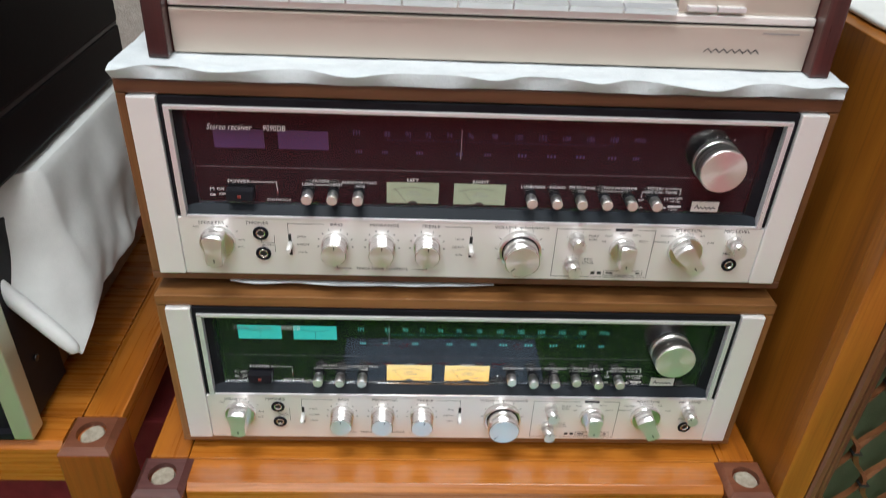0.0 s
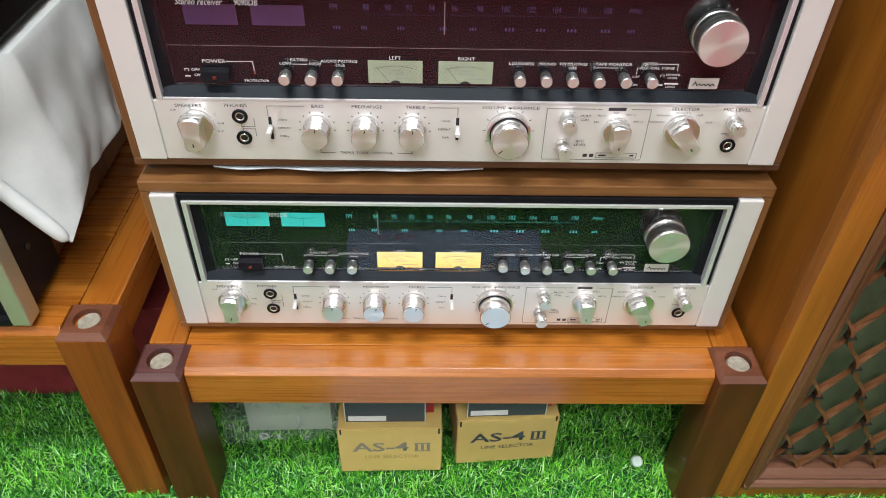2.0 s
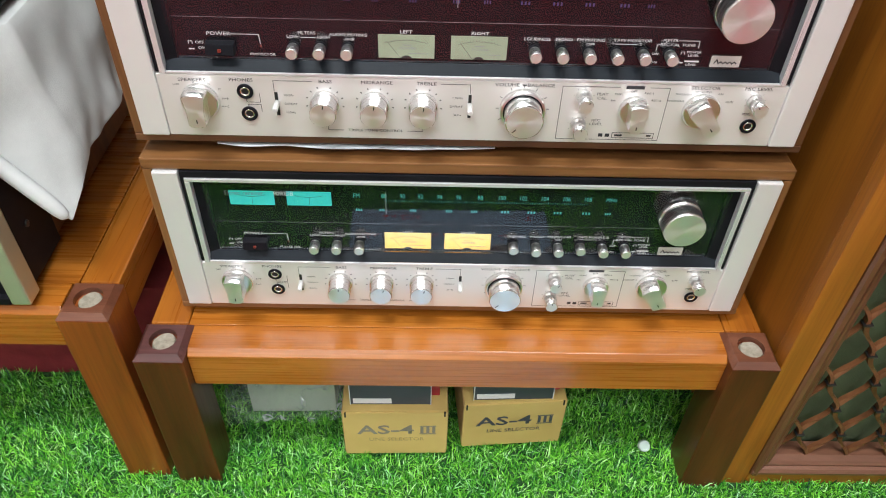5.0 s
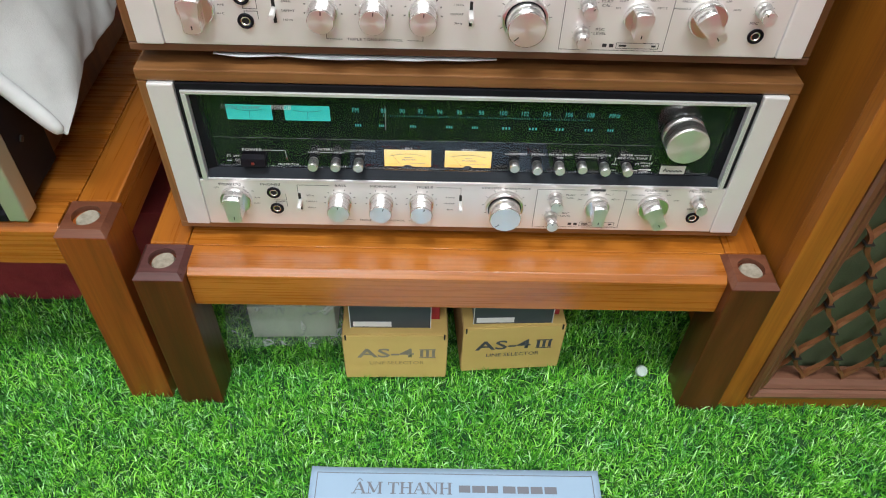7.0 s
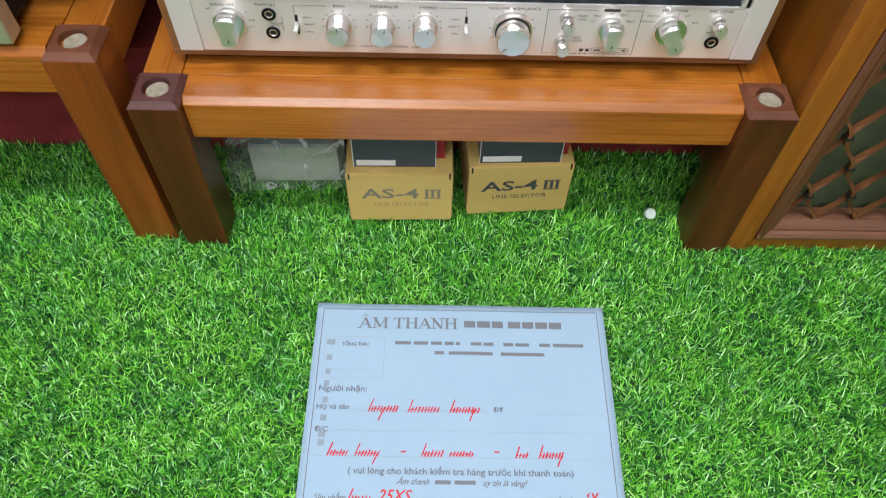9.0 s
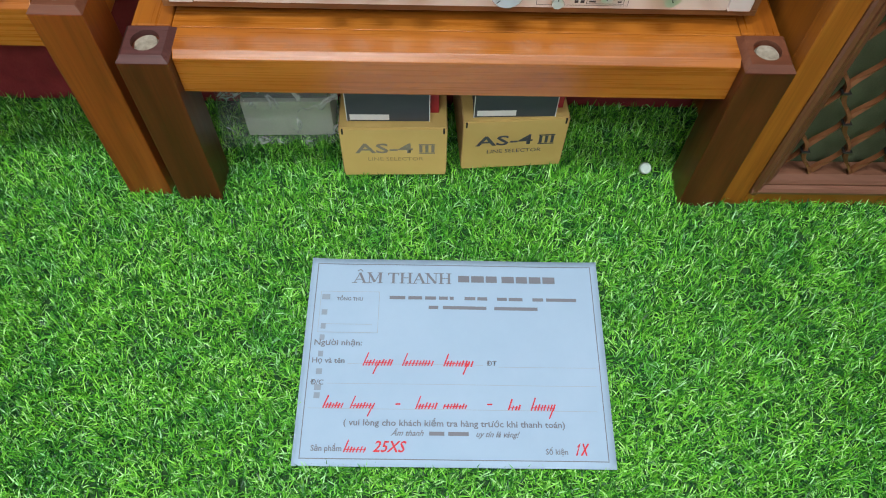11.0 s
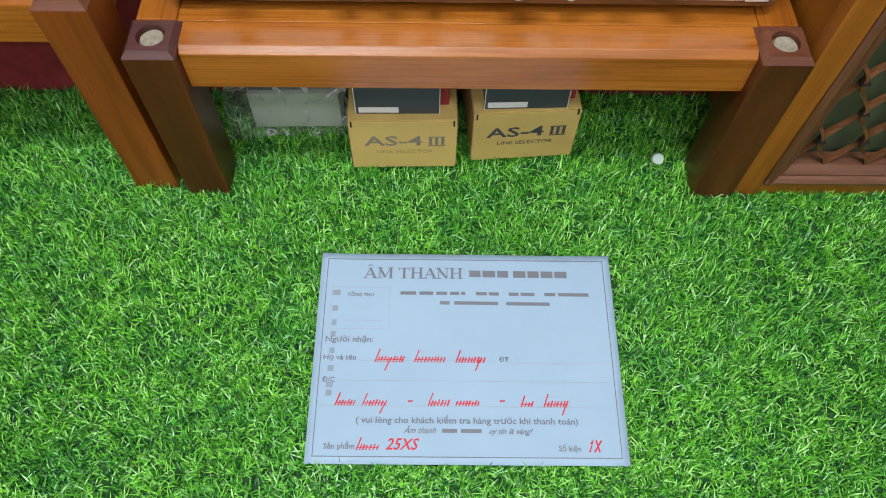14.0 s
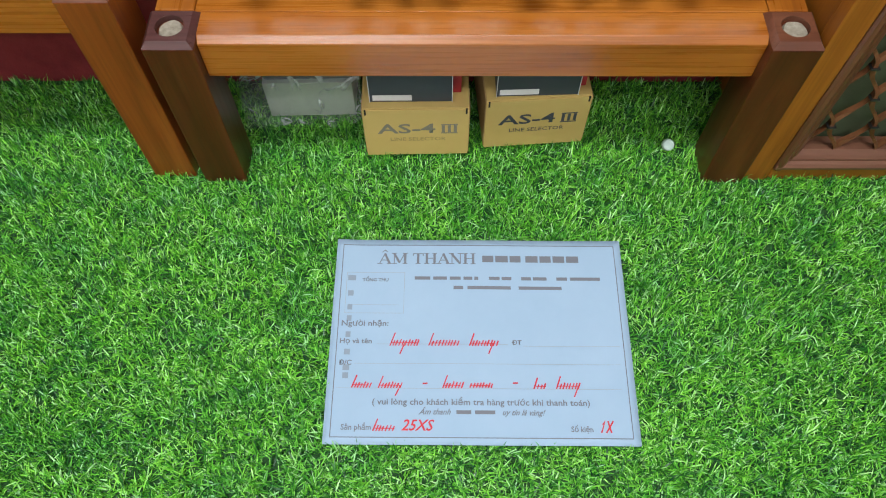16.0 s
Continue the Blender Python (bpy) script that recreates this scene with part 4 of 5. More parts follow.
def cassette_deck():
    d = thing("cassette_deck", pose(0.0065, 0.03, 0.578), "champagne-silver cassette deck with dark rosewood cheeks on white foam", "cassette deck")
    for s in (-1, 1):
        part("cheek", prism([(-0.012, 0.0), (-0.006, 0.17), (0.26, 0.17), (0.26, 0.0)], "x", s * 0.2345, s * 0.2490, 0.0015), ROSEWOOD, d, "dark rosewood cheek")
    part("body", block(-0.2340, 0.2340, 0.02, 0.255, 0.002, 0.165, 0.002), BLACK, d)
    part("lower_panel", block(-0.2340, 0.2340, 0.0, 0.02, 0.001, 0.0325, 0.001), CHAMPAGNE, d, "champagne aluminium lower panel")
    part("groove", block(-0.2340, 0.2340, 0.003, 0.02, 0.0326, 0.0342), SLOT, d)
    part("middle_panel", block(-0.2340, 0.2340, 0.001, 0.02, 0.0343, 0.0400, 0.0012), ALU, d, "pale aluminium ledge")
    part("upper_panel", block(0.131, 0.2340, 0.004, 0.02, 0.0402, 0.163, 0.001), CHAMPAGNE, d)
    part("window", block(-0.2340, 0.130, 0.010, 0.02, 0.0480, 0.163, 0.001), BLACK, d, "black smoked window")
    part("key_row", block(-0.2340, 0.130, 0.004, 0.02, 0.0402, 0.0475, 0.001), ALU, d)
    for i in range(9):
        x = -0.226 + i * 0.0395
        k = part("key", prism([(-0.004, 0.0405), (-0.007, 0.0455), (0.0035, 0.0472), (0.0035, 0.0405)], "x", x, x + 0.0382, 0.0006), ALU_BRIGHT, d)
    for x in (0.137, 0.159):
        part("counter_key", block(x, x + 0.0205, -0.0012, 0.004, 0.0425, 0.0465, 0.0006), ALU_BRIGHT, d)
    part("small_print", strip(bmesh.new(), [(0.150, 0.0560), (0.153, 0.0560)], 0.0016, 0.0036), INK, d)
    part("small_print", strip(bmesh.new(), [(0.172, 0.0555), (0.176, 0.0555)], 0.0018, 0.0036), INK, d)
    part("small_print", strip(bmesh.new(), [(0.196, 0.0285), (0.224, 0.0285)], 0.0007, -0.0004), GREY_PRINT, d)
    zig = [(0.155 + 0.042 * i / 14, 0.0135 + 0.0028 * (i % 2)) for i in range(15)]
    part("maker_mark", strip(bmesh.new(), zig, 0.0008, -0.0004), INK, d)
    for x in (-0.19, 0.19):
        for y in (0.04, 0.22):
            part("foot", block(x - 0.01, x + 0.01, y - 0.01, y + 0.01, -0.0005, 0.002, 0.0005), BLACK, d)


cassette_deck()


# ---- loudspeaker ----
def loudspeaker():
    s = thing("loudspeaker", pose(0.3005, -0.052, -0.0215), "tall wooden loudspeaker with a diamond lattice grille over green cloth", "loudspeaker")
    W, D, H = 0.42, 0.31, 0.622
    z0 = 0.0195  # the turf's tips hide the rest
    part("side_panel", block(0, 0.020, 0.016, D, 0, H, 0.001), SPEAKER_SIDE, s)
    part("side_panel", block(W - 0.020, W, 0.016, D, 0, H, 0.001), SPEAKER_SIDE, s)
    part("back_panel", block(0.0205, W - 0.0205, D - 0.018, D, 0.0, H), SPEAKER_SIDE, s)
    part("top_panel", block(0.0205, W - 0.0205, 0.016, D - 0.0185, H - 0.02, H, 0.001), SPEAKER_SIDE, s)
    part("bottom_panel", block(0.0205, W - 0.0205, 0.016, D - 0.0185, 0.0, 0.02), SPEAKER_SIDE, s)
    # golden front frame
    part("front_frame", block(0, 0.027, 0.0, 0.0160, 0, H, 0.0010), OAK, s, "golden wooden front edge")
    part("front_frame", block(W - 0.027, W, 0.0, 0.0160, 0, H, 0.0010), OAK, s, "golden wooden front edge")
    part("front_frame", block(0.0275, W - 0.0275, 0.0, 0.0155, 0, z0 + 0.008, 0.0015), OAK_LOW, s, "golden wooden front edge")
    part("front_frame", block(0.0275, W - 0.0275, 0.0, 0.0155, H - 0.027, H, 0.0015), OAK_LOW, s, "golden wooden front edge")
    # stepped moulding inside the frame
    prof = [(0.0, 0.003), (0.002, 0.0005), (0.006, 0.0), (0.010, 0.0025), (0.0115, 0.006), (0.015, 0.0055), (0.019, 0.008), (0.024, 0.0125), (0.024, 0.0)]
    def moulding(a0, a1, b, sign, level):
        # profile rows: distance from the frame, depth towards the back
        pts = [(b + sign * p, q - 0.004) for p, q in prof[:-1]] + [(b + sign * 0.024, 0.026), (b, 0.026)]
        if level:
            return prism([(q, p) for p, q in pts], "x", a0, a1)
        return prism(pts, "z", a0, a1)
    zb = z0 + 0.0085
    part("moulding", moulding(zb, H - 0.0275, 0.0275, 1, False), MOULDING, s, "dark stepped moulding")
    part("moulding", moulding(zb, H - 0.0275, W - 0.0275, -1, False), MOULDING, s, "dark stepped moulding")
    part("moulding", moulding(0.0277, W - 0.0277, zb, 1, True), MOULDING_LOW_LIT, s, "dark stepped moulding")
    part("moulding", moulding(0.0277, W - 0.0277, H - 0.0275, -1, True), MOULDING_LOW_LIT, s, "dark stepped moulding")
    part("grille_cloth", block(0.0280, W - 0.0280, 0.030, 0.036, zb, H - 0.028), SPEAKER_CLOTH, s, "dark olive grille cloth")
    # the lattice: strips bent to lie against one another where steel clips tie them
    x0, x1, low, high = 0.048, W - 0.048, zb + 0.020, H - 0.048
    px, rise = 0.0445, 0.0435
    pz = 2 * rise
    ox, oz = 0.0650, 0.0900  # one crossing
    def slat(bx, lean):
        """One strip that goes half a mesh across for each row that it climbs, upright where it is tied."""
        bm = bmesh.new()
        rows = []
        n = 150
        for i in range(n + 1):
            z = low + (high - low) * i / n
            r = (z - oz) / rise
            x = bx + lean * px / 2 * (r - 0.72 * math.sin(2 * math.pi * r) / (2 * math.pi))
            if x < x0 or x > x1:
                continue
            yy = 0.0125 + lean * 0.0014
            twist = 0.0011 * lean * math.sin(2 * math.pi * r)
            w, d = 0.0022, 0.0026
            rows.append([bm.verts.new(p) for p in ((x - w, yy - d + twist, z), (x + w, yy - d - twist, z), (x + w, yy + d, z), (x - w, yy + d, z))])
        if len(rows) < 2:
            bm.free()
            return None
        for a, b in zip(rows, rows[1:]):
            for k in range(4):
                bm.faces.new((a[k], a[(k + 1) % 4], b[(k + 1) % 4], b[k]))
        bm.faces.new(rows[0])
        bm.faces.new(rows[-1])
        bmesh.ops.recalc_face_normals(bm, faces=bm.faces)
        return part("lattice_strip", bm, LATTICE, s)
    for lean in (1, -1):
        for i in range(-16, 24):
            slat(ox + i * px, lean)
    clip = None
    for j in range(-3, 13):
        for i in range(-3, 20):
            x, z = ox + i * px / 2, oz + j * pz / 2
            if (i + j) % 2 or not (x0 + 0.004 < x < x1 - 0.004 and low + 0.01 < z < high):
                continue
            if clip is None:
                clip = part("lattice_clip", block(-0.0046, 0.0046, -0.0085, 0.0, -0.0010, 0.0010, 0.0004), CLIP, s, "dark steel clip")
                clip.location = (x, 0.015, z)
            else:
                c = new("lattice_clip", clip.data)
                c.parent, c.location = s, (x, 0.015, z)
                c["label"] = "dark steel clip"
    return s


loudspeaker()


def top_cloth(u, v):
    x = 0.315 + 0.40 * u
    y = -0.045 + 0.29 * v
    return (x + 0.004 * noise.noise((v * 6, 0, 0)), y, 0.6006 + 0.0015 + 0.0015 * noise.noise((u * 6, v * 8, 0)))


tagged(sheet("speaker_cover", 24, 24, top_cloth, 0.005, CLOTH), "folded grey-white cloth lying on top of the loudspeaker", "cloth")


# ---- things on the other bench ----
def draped_receiver():
    r = thing("covered_receiver", pose(-0.66, 0.0, 0.2425), "older receiver in a wooden sleeve, mostly covered by white cloth", "receiver")
    part("sleeve", block(-0.30, 0.264, 0.045, 0.34, 0.004, 0.205, 0.002), WALNUT_SIDE, r, "walnut-veneered sleeve")
    part("chassis_side", block(-0.279, 0.274, -0.020, 0.0448, 0.010, 0.195, 0.001), BLACK, r)
    screw = lathe([(0, 0.0032), (-0.001, 0.0032), (-0.0014, 0.0024)], 16)
    bmesh.ops.rotate(screw, verts=screw.verts, matrix=Matrix.Rotation(radians(90), 3, "Z"))
    sc = part("screw", screw, CLIP, r)
    sc.location = (0.2752, 0.006, 0.062)
    part("bezel_side", block(0.262, 0.279, -0.040, -0.0202, 0.006, 0.20, 0.002), BEZEL, r, "silvery front bezel")
    part("bezel_side", block(-0.283, -0.266, -0.040, -0.0202, 0.006, 0.20, 0.002), BEZEL, r, "silvery front bezel")
    part("bezel_bottom", block(-0.2655, 0.2615, -0.040, -0.0202, 0.006, 0.014, 0.001), BLACK, r)
    part("front_glass", block(-0.2655, 0.2615, -0.034, -0.0202, 0.0145, 0.20), BLACK, r, "dark green-black front glass")
    for x in (-0.22, 0.22):
        for y in (0.02, 0.29):
            part("foot", block(x - 0.012, x + 0.012, y - 0.012, y + 0.012, -0.0005, 0.0045, 0.001), BLACK, r)


draped_receiver()


def drape(u, v):
    """u runs from the front to the back, v from the top of the sleeve over its edge and down."""
    y = 0.004 + 0.345 * u + 0.006 * noise.noise((v * 5, u * 3, 2))
    top, hem = 0.466, 0.340 - 0.028 * max(0, 1 - u * 5) + 0.006 * noise.noise((u * 6, 0, 8))
    if v < 0.4:
        return (-0.62 + 0.245 * v / 0.4, y, top + 0.004 * noise.noise((u * 8, v * 6, 1)) - 0.004 * v)
    f = (v - 0.4) / 0.6
    x = -0.366 + 0.021 * f ** 0.8 + 0.010 * noise.noise((u * 6, f * 1.6, 5)) * min(1, f * 2) + 0.003 * noise.noise((u * 17, f * 4, 2)) * f
    lean = 0.075 * max(0, 1 - u * 7) * (1 - f) ** 0.9
    return (x - lean, y, top - 0.002 + (hem - top) * f)


tagged(sheet("draped_cloth", 70, 60, drape, 0.0035, CLOTH), "creased off-white cloth draped over the covered receiver", "cloth")


def front_hem():
    """The thick rolled front hem of the drape."""
    bm = bmesh.new()
    path = [Vector(p) for p in ((-0.345, 0.004, 0.3115), (-0.3545, 0.003, 0.329), (-0.370, 0.001, 0.354), (-0.389, -0.002, 0.385), (-0.409, -0.005, 0.417), (-0.432, -0.007, 0.447), (-0.47, -0.008, 0.462), (-0.55, -0.008, 0.468), (-0.62, -0.008, 0.468))]
    rings = []
    n = 14
    for i, p in enumerate(path):
        d = (path[min(i + 1, len(path) - 1)] - path[max(i - 1, 0)]).normalized()
        a = d.cross(Vector((0, 1, 0))).normalized()
        b = a.cross(d).normalized()
        r = 0.0084 if i else 0.0062
        rings.append([bm.verts.new(p + (a * math.cos(2 * math.pi * k / n) * 0.95 + b * math.sin(2 * math.pi * k / n) * 0.8) * r) for k in range(n)])
    for q, w in zip(rings, rings[1:]):
        for k in range(n):
            bm.faces.new((q[k], q[(k + 1) % n], w[(k + 1) % n], w[k])).smooth = True
    bm.faces.new(rings[0])
    bm.faces.new(rings[-1])
    bmesh.ops.recalc_face_normals(bm, faces=bm.faces)
    ob = part("foam_edge", bm, FOAM_LIT)
    su = ob.modifiers.new("round", "SUBSURF")
    su.levels = su.render_levels = 1
    return tagged(ob, "white rolled foam edge hanging over the covered receiver", "foam roll")


front_hem()

black = thing("black_case", pose(-0.66, -0.06, 0.4735), "large black vinyl equipment case with a lid seam, on the cloth", "case")
part("case_body", block(-0.28, 0.290, 0.0, 0.358, 0.0, 0.046, 0.003), BLACK_BOX, black)
part("lid_seam", block(-0.2785, 0.2885, 0.0015, 0.3565, 0.0462, 0.0498), SEAM, black)
part("case_lid", block(-0.28, 0.290, 0.0, 0.358, 0.050, 0.16, 0.003), BLACK_BOX, black)


# ---- under the bench ----
def carton(at, label, print_mat, faint):
    """A small kraft carton with a printed front, flaps and slots at the corners."""
    c = thing("carton", at, label, "box", "printed cartons")
    W, D, H = 0.0565, 0.105, 0.0790
    part("box_body", block(-W, W, 0.0, D, 0.0, H - 0.0012, 0.0008), KRAFT, c)
    part("top_flap", block(-W + 0.0004, W - 0.0004, 0.0015, D / 2 - 0.0004, H - 0.001, H + 0.0006, 0.0005), KRAFT, c)
    part("top_flap", block(-W + 0.0004, W - 0.0004, D / 2 + 0.0004, D - 0.001, H - 0.001, H + 0.0006, 0.0005), KRAFT, c)
    for s in (-1, 1):
        part("side_flap", block(s * W - 0.0008, s * W + 0.0008, 0.0006, D - 0.002, 0.004, H - 0.001, 0.0004), KRAFT_EDGE, c)
        part("corner_slot", block(s * (W - 0.0030) - 0.0009, s * (W - 0.0030) + 0.0009, -0.0003, 0.001, H - 0.0085, H - 0.0008), SLOT, c)
    lettering("AS-4", 0.0225, print_mat, c, front(-0.0105, -0.0005, 0.0466), wide=1.42, bold=0.0004)
    for x in (0.0290, 0.0355, 0.0420):
        part("numeral_stroke", strip(bmesh.new(), [(x, 0.0405), (x, 0.0525)], 0.0034, -0.0005), print_mat, c)
    for z in (0.0393, 0.0537):
        part("numeral_stroke", strip(bmesh.new(), [(0.0265, z), (0.0445, z)], 0.0016, -0.0006), print_mat, c)
    lettering("LINE SELECTOR", 0.0088, faint, c, front(0.001, -0.0005, 0.0290), wide=1.0)
    return c


GREY_BLUE = material("grey_blue_print", (0.075, 0.08, 0.105), 0.5)
WORN_PRINT = material("worn_grey_print", (0.26, 0.23, 0.18), 0.5)
WORN_FAINT = material("worn_faint_print", (0.40, 0.28, 0.11), 0.5)
carton(pose(-0.0655, -0.0235, -0.0070, 0, 0, 1.2), "kraft cardboard carton with worn grey print on the turf", WORN_PRINT, WORN_FAINT)
carton(pose(0.0655, -0.0095, -0.0070, 0, 0, 4.5), "kraft cardboard carton with dark blue-grey print on the turf", GREY_BLUE, GREY_BLUE)


def small_box(at, label):
    """A dark grey boxed item with pale edges, a red end and a white sticker."""
    b = thing("grey_box", at, label, "box", "small grey boxes")
    part("box_body", block(-0.0430, 0.0430, 0.0, 0.085, 0.0, 0.062, 0.0006), GREY_CARD, b)
    for x in (-0.0432, 0.0432):
        part("pale_edge", block(x - 0.0004, x + 0.0004, -0.0006, 0.001, 0.0, 0.062), LABEL_WHITE, b)
    part("sticker", block(-0.0400, 0.0010, -0.0008, 0.0, 0.0030, 0.0105), LABEL_WHITE, b, "white blank sticker")
    part("red_end", block(0.0438, 0.0530, 0.012, 0.080, 0.0, 0.050, 0.0006), RED_CARD, b, "red end flap")


small_box(pose(-0.0705, -0.0140, 0.0729, 0, 0, 0.6), "dark grey cardboard box with a white sticker on a carton")
small_box(pose(0.0625, -0.0055, 0.0729, 0, 0, 2.2), "dark grey cardboard box with a white sticker on a carton")


def bagged_box():
    b = thing("bagged_box", pose(-0.1875, 0.030, -0.006, 0, 0, 1.5), "grey metal box sealed in a clear crinkled plastic bag", "boxed part")
    part("metal_box", block(-0.0495, 0.0495, 0.0, 0.05, 0.002, 0.058, 0.001), STEEL_BOX, b, "plain grey metal box")
    part("dark_lid", block(-0.0480, 0.0480, 0.004, 0.05, 0.0585, 0.085, 0.003), GREY_CARD, b)
    bm = bmesh.new()
    nx, ny = 40, 26
    def skin(u, v):
        x = -0.070 + 0.130 * u
        k = noise.noise((u * 9, v * 7, 1)) * 0.008 + noise.noise((u * 22, v * 16, 4)) * 0.004
        if v < 0.5:
            f = v / 0.5
            return (x - 0.008 * (1 - f) * (1 - u), -0.014 + 0.008 * f + k, 0.004 + 0.084 * f + 0.5 * k - (0.006 if u < 0.15 else 0) * (1 - f))
        f = (v - 0.5) / 0.5
        return (x, -0.006 + 0.058 * f + k * 0.5, 0.088 + k)
    grid = [[bm.verts.new(skin(i / nx, j / ny)) for j in range(ny + 1)] for i in range(nx + 1)]
    for i in range(nx):
        for j in range(ny):
            bm.faces.new((grid[i][j], grid[i + 1][j], grid[i + 1][j + 1], grid[i][j + 1])).smooth = True
    bag = part("plastic_bag", bm, POLYTHENE, b, "clear crinkled plastic bag")
    bag.visible_shadow = False


bagged_box()

lid = lathe([(0, 0.0066), (-0.001, 0.0069), (-0.0065, 0.0064), (-0.0072, 0.0056), (-0.0072, 0.0052), (-0.0055, 0.0050)], 32)
bmesh.ops.rotate(lid, verts=lid.verts, matrix=Matrix.Rotation(radians(-90), 3, "X"))
bmesh.ops.rotate(lid, verts=lid.verts, matrix=Matrix.Rotation(radians(38), 3, "X"))
cap = tagged(part("bottle_cap", lid, CAP_CLEAR), "small milky plastic cap lying in the turf", "bottle cap")
cap.location = (0.2195, -0.012, -0.004)


# ---- the sheet of paper ----
def paper_sheet():
    bm = bmesh.new()
    nx, ny = 36, 26
    W, H = 0.1475, 0.1065
    def lift(u, v):
        edge = max(0, abs(u - 0.5) * 2 - 0.8) * 5
        return 0.0012 * noise.noise((u * 3, v * 3, 7)) + 0.0016 * edge ** 2 * (v - 0.2) + 0.0012
    tops = [[bm.verts.new((-W + 2 * W * i / nx, -H + 2 * H * j / ny, lift(i / nx, j / ny))) for j in range(ny + 1)] for i in range(nx + 1)]
    for i in range(nx):
        for j in range(ny):
            bm.faces.new((tops[i][j], tops[i + 1][j], tops[i + 1][j + 1], tops[i][j + 1])).smooth = True
    p = tagged(part("paper_sheet", bm, PAPER), "printed white delivery form with red handwriting, lying on turf", "paper")
    p.matrix_world = PAPER_AT
    so = p.modifiers.new("thickness", "SOLIDIFY")
    so.thickness, so.offset = 0.0003, -1.0

    def on(x, y):
        return Matrix.Translation((x, y, lift((x + W) / (2 * W), (y + H) / (2 * H)) + 0.0009))

    def flat(pts, width):
        """A printed line along points of the sheet, cut short enough to follow its waves."""
        fine = [pts[0]]
        for (xa, ya), (xb, yb) in zip(pts, pts[1:]):
            n = max(1, int(math.hypot(xb - xa, yb - ya) / 0.012))
            fine += [(xa + (xb - xa) * i / n, ya + (yb - ya) * i / n) for i in range(1, n + 1)]
        bm = bmesh.new()
        rows = [[bm.verts.new((c.x, c.y, lift((c.x + W) / (2 * W), (c.y + H) / (2 * H)) + 0.0006)) for c in side] for side in ribbon(fine, width)]
        for i in range(len(fine) - 1):
            bm.faces.new((rows[0][i], rows[1][i], rows[1][i + 1], rows[0][i + 1]))
        return bm

    rim = flat([(-0.1408, -0.0998), (0.1404, -0.0998), (0.1404, 0.1000), (-0.1408, 0.1000), (-0.1408, -0.0998)], 0.0008)
    part("printed_border", rim, PAPER_INK, p)
    stamp = flat([(-0.1352, 0.0236), (-0.0763, 0.0236), (-0.0763, 0.0681), (-0.1352, 0.0681), (-0.1352, 0.0236)], 0.0004)
    part("printed_line", flat([(-0.128, 0.0324), (-0.082, 0.0324)], 0.0004), PAPER_FAINT, p)
    part("printed_box", stamp, PAPER_FAINT, p)
    for x0, x1, y in ((-0.1035, 0.0276, -0.0088), (0.0419, 0.137, -0.0103), (-0.1227, 0.1364, -0.0288), (-0.1377, 0.1344, -0.0533)):
        part("printed_line", flat([(x0, y), (x1, y)], 0.0004), PAPER_FAINT, p)

    # heading in a book face: thick and thin stems with serifs
    def capital(letter, x, y, w, h):
        thick, thin, foot = 0.0024, 0.0009, 0.0008
        def stem(xa, ya, xb, yb, width):
            part("letter_stroke", flat([(xa, ya), (xb, yb)], width), PAPER_INK, p)
        def serif(xc, yc):
            stem(xc - 0.0026, yc, xc + 0.0026, yc, foot)
        top = y + h
        if letter == "A":
            stem(x + 0.0015, y, x + w / 2, top, thin)
            stem(x + w / 2 - 0.0003, top, x + w - 0.002, y, thick)
            stem(x + w * 0.26, y + h * 0.34, x + w * 0.74, y + h * 0.34, thin)
            serif(x + 0.0018, y)
            serif(x + w - 0.002, y)
        elif letter == "T":
            stem(x + w / 2, y, x + w / 2, top, thick)
            stem(x, top - 0.0004, x + w, top - 0.0004, thin)
            stem(x + 0.0004, top, x + 0.0004, top - 0.003, thin)
            stem(x + w - 0.0004, top, x + w - 0.0004, top - 0.003, thin)
            serif(x + w / 2, y)
        elif letter == "H":
            for k in (0.0026, w - 0.0026):
                stem(x + k, y, x + k, top, thick)
                serif(x + k, y)
                serif(x + k, top)
            stem(x + 0.002, y + h * 0.52, x + w - 0.002, y + h * 0.52, thin)
        elif letter == "N":
            stem(x + 0.0022, y, x + 0.0022, top, thin)
            stem(x + w - 0.0022, y, x + w - 0.0022, top, thin)
            stem(x + 0.0016, top, x + w - 0.0024, y, thick)
            serif(x + 0.0022, y)
            serif(x + 0.0016, top)
            serif(x + w - 0.0022, top)
        elif letter == "M":
            stem(x + 0.0024, y, x + 0.0024, top, thin)
            stem(x + w - 0.0024, y, x + w - 0.0024, top, thick)
            stem(x + 0.002, top, x + w / 2, y + 0.001, thick)
            stem(x + w / 2, y + 0.001, x + w - 0.003, top, thin)
            for k in (0.0024, w - 0.0024):
                serif(x + k, y)
                serif(x + k, top)

    for letter, x, w in (("A", -0.1043, 0.0140), ("M", -0.0900, 0.0160), ("T", -0.0685, 0.0112), ("H", -0.0565, 0.0132), ("A", -0.0432, 0.0134), ("N", -0.0300, 0.0130), ("H", -0.0165, 0.0132)):
        capital(letter, x, 0.0785, w, 0.0118)
    part("letter_stroke", flat([(-0.1000, 0.0918), (-0.0973, 0.0942), (-0.0946, 0.0918)], 0.0009), PAPER_INK, p)
    # the trading name and the address lines as plain bars
    for x0, x1 in ((0.0035, 0.0150), (0.0170, 0.0300), (0.0320, 0.0433), (0.0483, 0.0610), (0.0630, 0.0745), (0.0765, 0.0885), (0.0905, 0.1030)):
        part("printed_bar", flat([(x0, 0.0842), (x1, 0.0842)], 0.0075), PAPER_INK, p)
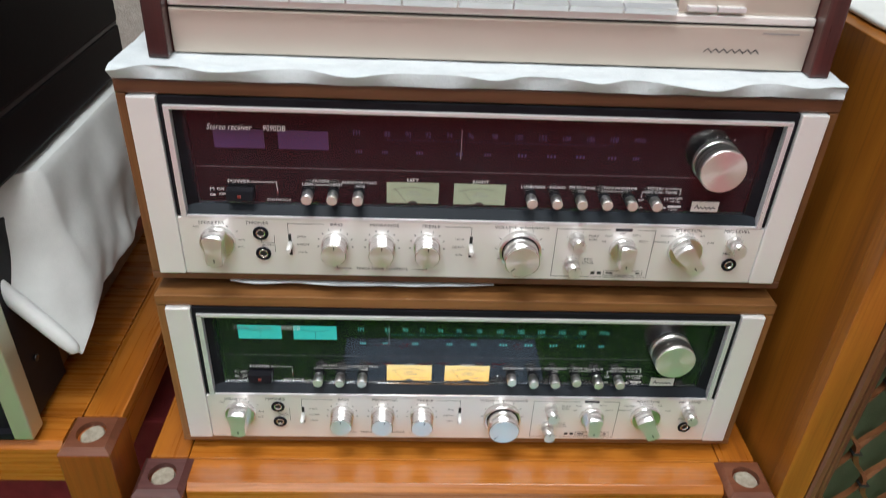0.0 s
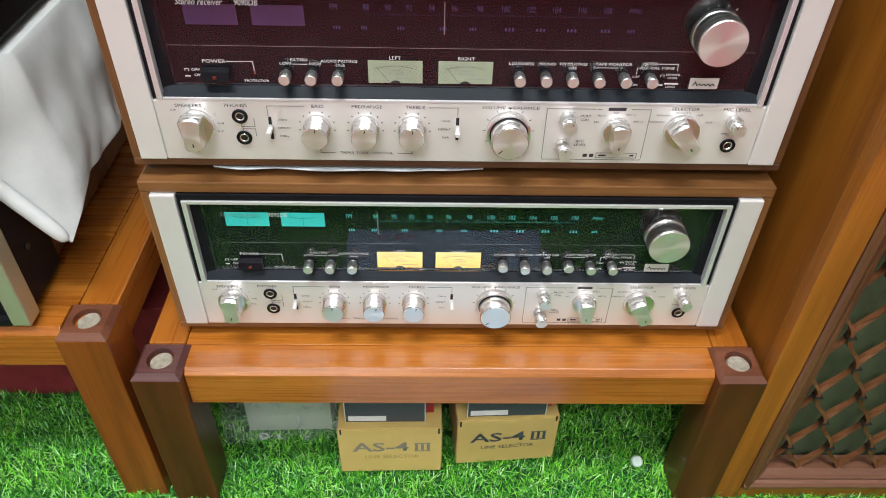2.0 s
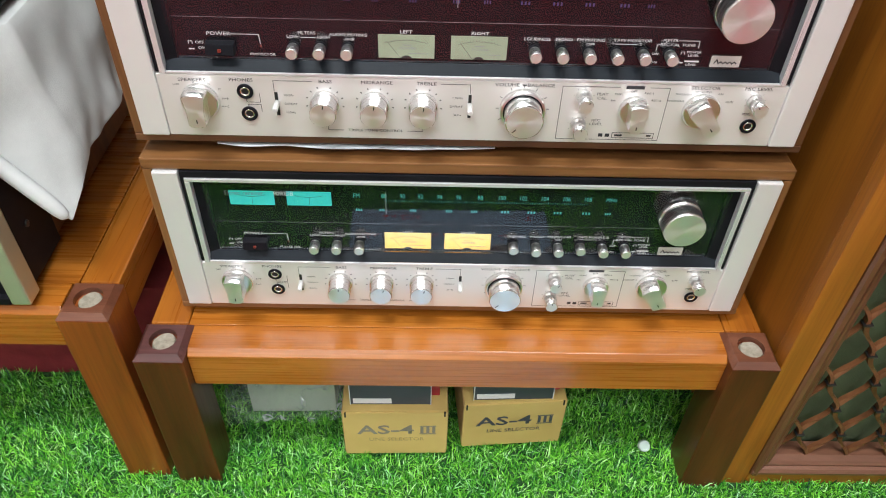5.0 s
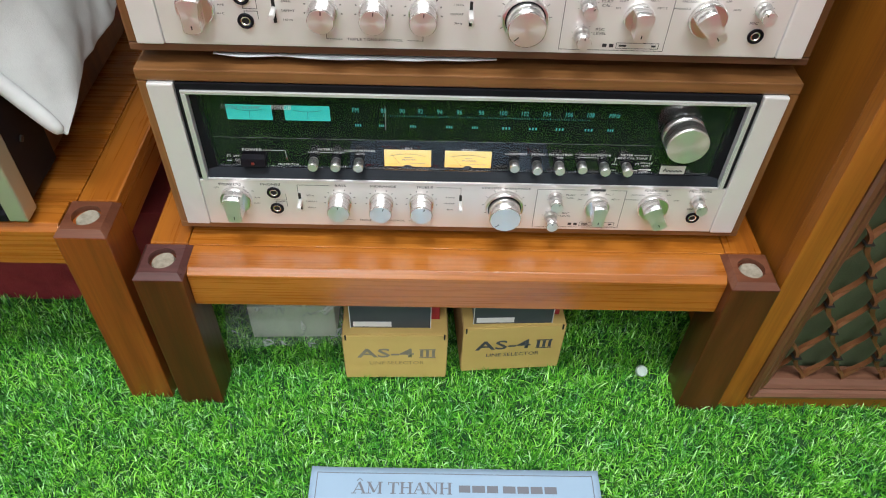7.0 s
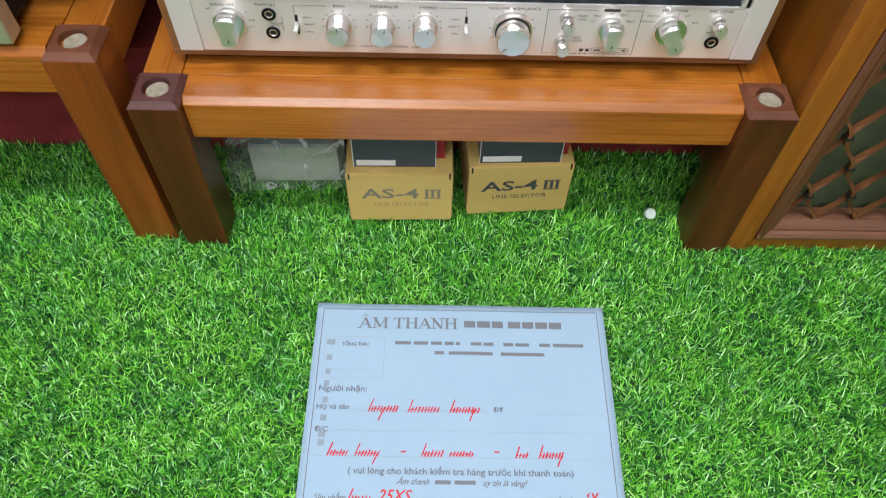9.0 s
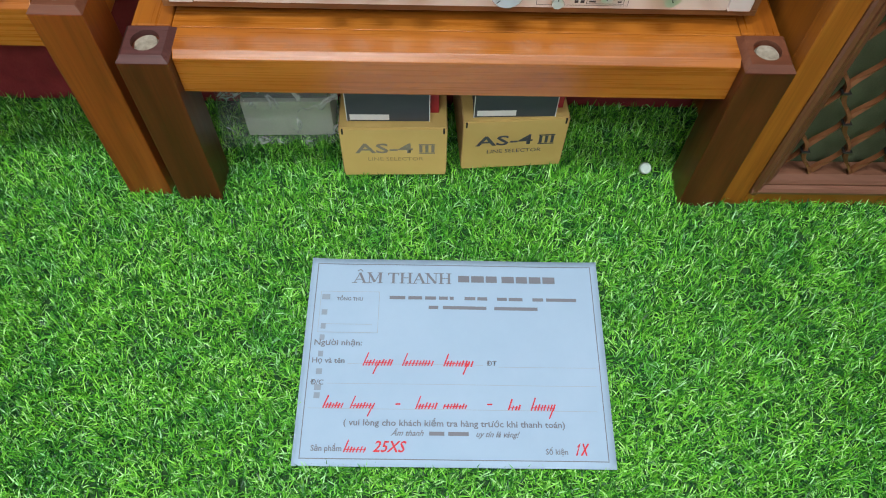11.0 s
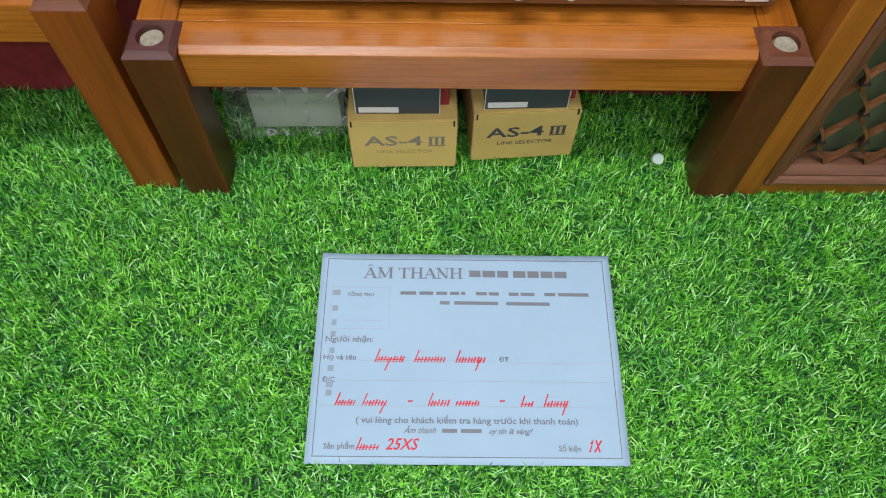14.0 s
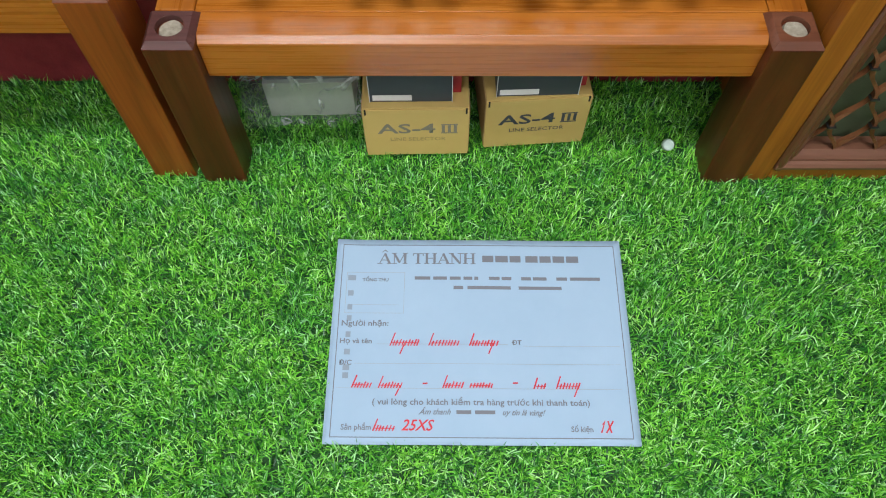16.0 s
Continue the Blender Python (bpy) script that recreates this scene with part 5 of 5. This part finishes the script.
    for y, row in ((0.0620, ((-0.066, -0.050), (-0.047, -0.033), (-0.030, -0.019), (-0.016, -0.007), (-0.005, -0.001), (0.010, 0.021), (0.023, 0.033), (0.043, 0.053), (0.055, 0.069), (0.079, 0.090), (0.093, 0.1236))), (0.0516, ((-0.0262, -0.0165), (-0.0120, 0.0320), (0.0400, 0.0837)))):
        for x0, x1 in row:
            part("printed_bar", flat([(x0, y), (x1, y)], 0.0036), PAPER_INK, p)
    for word, x0, x1, y, size in (("TỔNG THU", -0.1192, -0.0927, 0.0596, 0.0052), ("Người nhận:", -0.1374, -0.0908, 0.0125, 0.0082), ("Họ và tên", -0.1379, -0.1065, -0.0060, 0.0074), ("ĐT", 0.0311, 0.0407, -0.0070, 0.0070), ("Đ/C", -0.1374, -0.1250, -0.0283, 0.0070),
                                  ("( vui lòng cho khách kiểm tra hàng trước khi thanh toán)", -0.1031, 0.1026, -0.0668, 0.0084), ("Sản phẩm", -0.1312, -0.1031, -0.0908, 0.0074), ("Số kiện", 0.0832, 0.1036, -0.0917, 0.0074)):
        made = lettering(word, size, PAPER_INK, p, on((x0 + x1) / 2, y), bold=0.00012)
        # set each to its printed length
        xs = [v.co.x for v in made.data.vertices]
        k = (x1 - x0) / (max(xs) - min(xs))
        for v in made.data.vertices:
            v.co.x = x0 + (v.co.x - min(xs)) * k
    lettering("Âm thanh", 0.0078, PAPER_INK, p, on(-0.0440, -0.0760), wide=0.95, shear=0.45, bold=0.0001)
    for x0, x1 in ((-0.0235, -0.0095), (-0.0060, 0.0130)):
        part("printed_bar", flat([(x0, -0.0760), (x1, -0.0760)], 0.0036), PAPER_INK, p)
    lettering("uy tín là vàng!", 0.0078, PAPER_INK, p, on(0.0390, -0.0763), wide=0.92, shear=0.45, bold=0.0001)
    # smudged marks down the left edge
    grey = material("grey_smudge", (0.25, 0.31, 0.38), 0.7)
    for y, w in ((0.0620, 0.010), (0.0450, 0.007), (0.0300, 0.006), (0.0180, 0.006), (0.0010, 0.006), (-0.0170, 0.007), (-0.0330, 0.008), (-0.0410, 0.007)):
        part("smudge", flat([(-0.1310 - w * 0.3, y), (-0.1310 + w * 0.5, y)], 0.0058), grey, p, "blurred grey smudge")

    # the handwriting: plain slanted bars of the words' size and colour
    rng = random.Random(4)

    def pen(pts, width=0.0012):
        part("pen_stroke", flat(pts, width), RED_INK, p, "red pen stroke")

    def penned(x0, x1, y, tall, first, tail=0.0):
        x, k = x0, 0
        while x < x1:
            h = tall if k == 0 and first else tall * rng.uniform(0.38, 0.52)
            pen([(x, y), (x + 0.36 * h, y + h)], rng.uniform(0.0010, 0.0015))
            x += rng.uniform(0.0026, 0.0034)
            k += 1
        pen([(x0 + 0.001, y + tall * 0.22), (x1 - 0.001, y + tall * 0.22)], 0.0008)
        if tail:
            pen([(x0 + (x1 - x0) * tail, y - tall * 0.62), (x0 + (x1 - x0) * tail + 0.0045, y + tall * 0.2)])

    for x0, x1, y, tall, first, tail in ((-0.0885, -0.0600, -0.0105, 0.0135, True, 0.35), (-0.0505, -0.0220, -0.0105, 0.0130, True, 0.0), (-0.0105, 0.0160, -0.0105, 0.0130, True, 0.7),
                                         (-0.1235, -0.1060, -0.0530, 0.0125, True, 0.0), (-0.0980, -0.0760, -0.0530, 0.0120, True, 0.75), (-0.0365, -0.0185, -0.0530, 0.0125, True, 0.0), (-0.0105, 0.0100, -0.0525, 0.0100, False, 0.0),
                                         (0.0505, 0.0630, -0.0530, 0.0110, True, 0.0), (0.0720, 0.0940, -0.0530, 0.0125, True, 0.75), (-0.1012, -0.0800, -0.0940, 0.0115, True, 0.0)):
        penned(x0, x1, y, tall, first, tail)
    for pts in ([(-0.0557, -0.0485), (-0.0510, -0.0483)], [(0.0305, -0.0478), (0.0355, -0.0476)], [(0.1112, -0.0945), (0.1152, -0.0838), (0.1128, -0.0870)], [(0.1157, -0.0945), (0.1231, -0.0834)], [(0.1180, -0.0834), (0.1205, -0.0945)]):
        pen(pts, 0.0014)
    lettering("25XS", 0.0145, RED_INK, p, on(-0.0605, -0.0890), wide=0.92, shear=0.3, bold=0.0002)


paper_sheet()
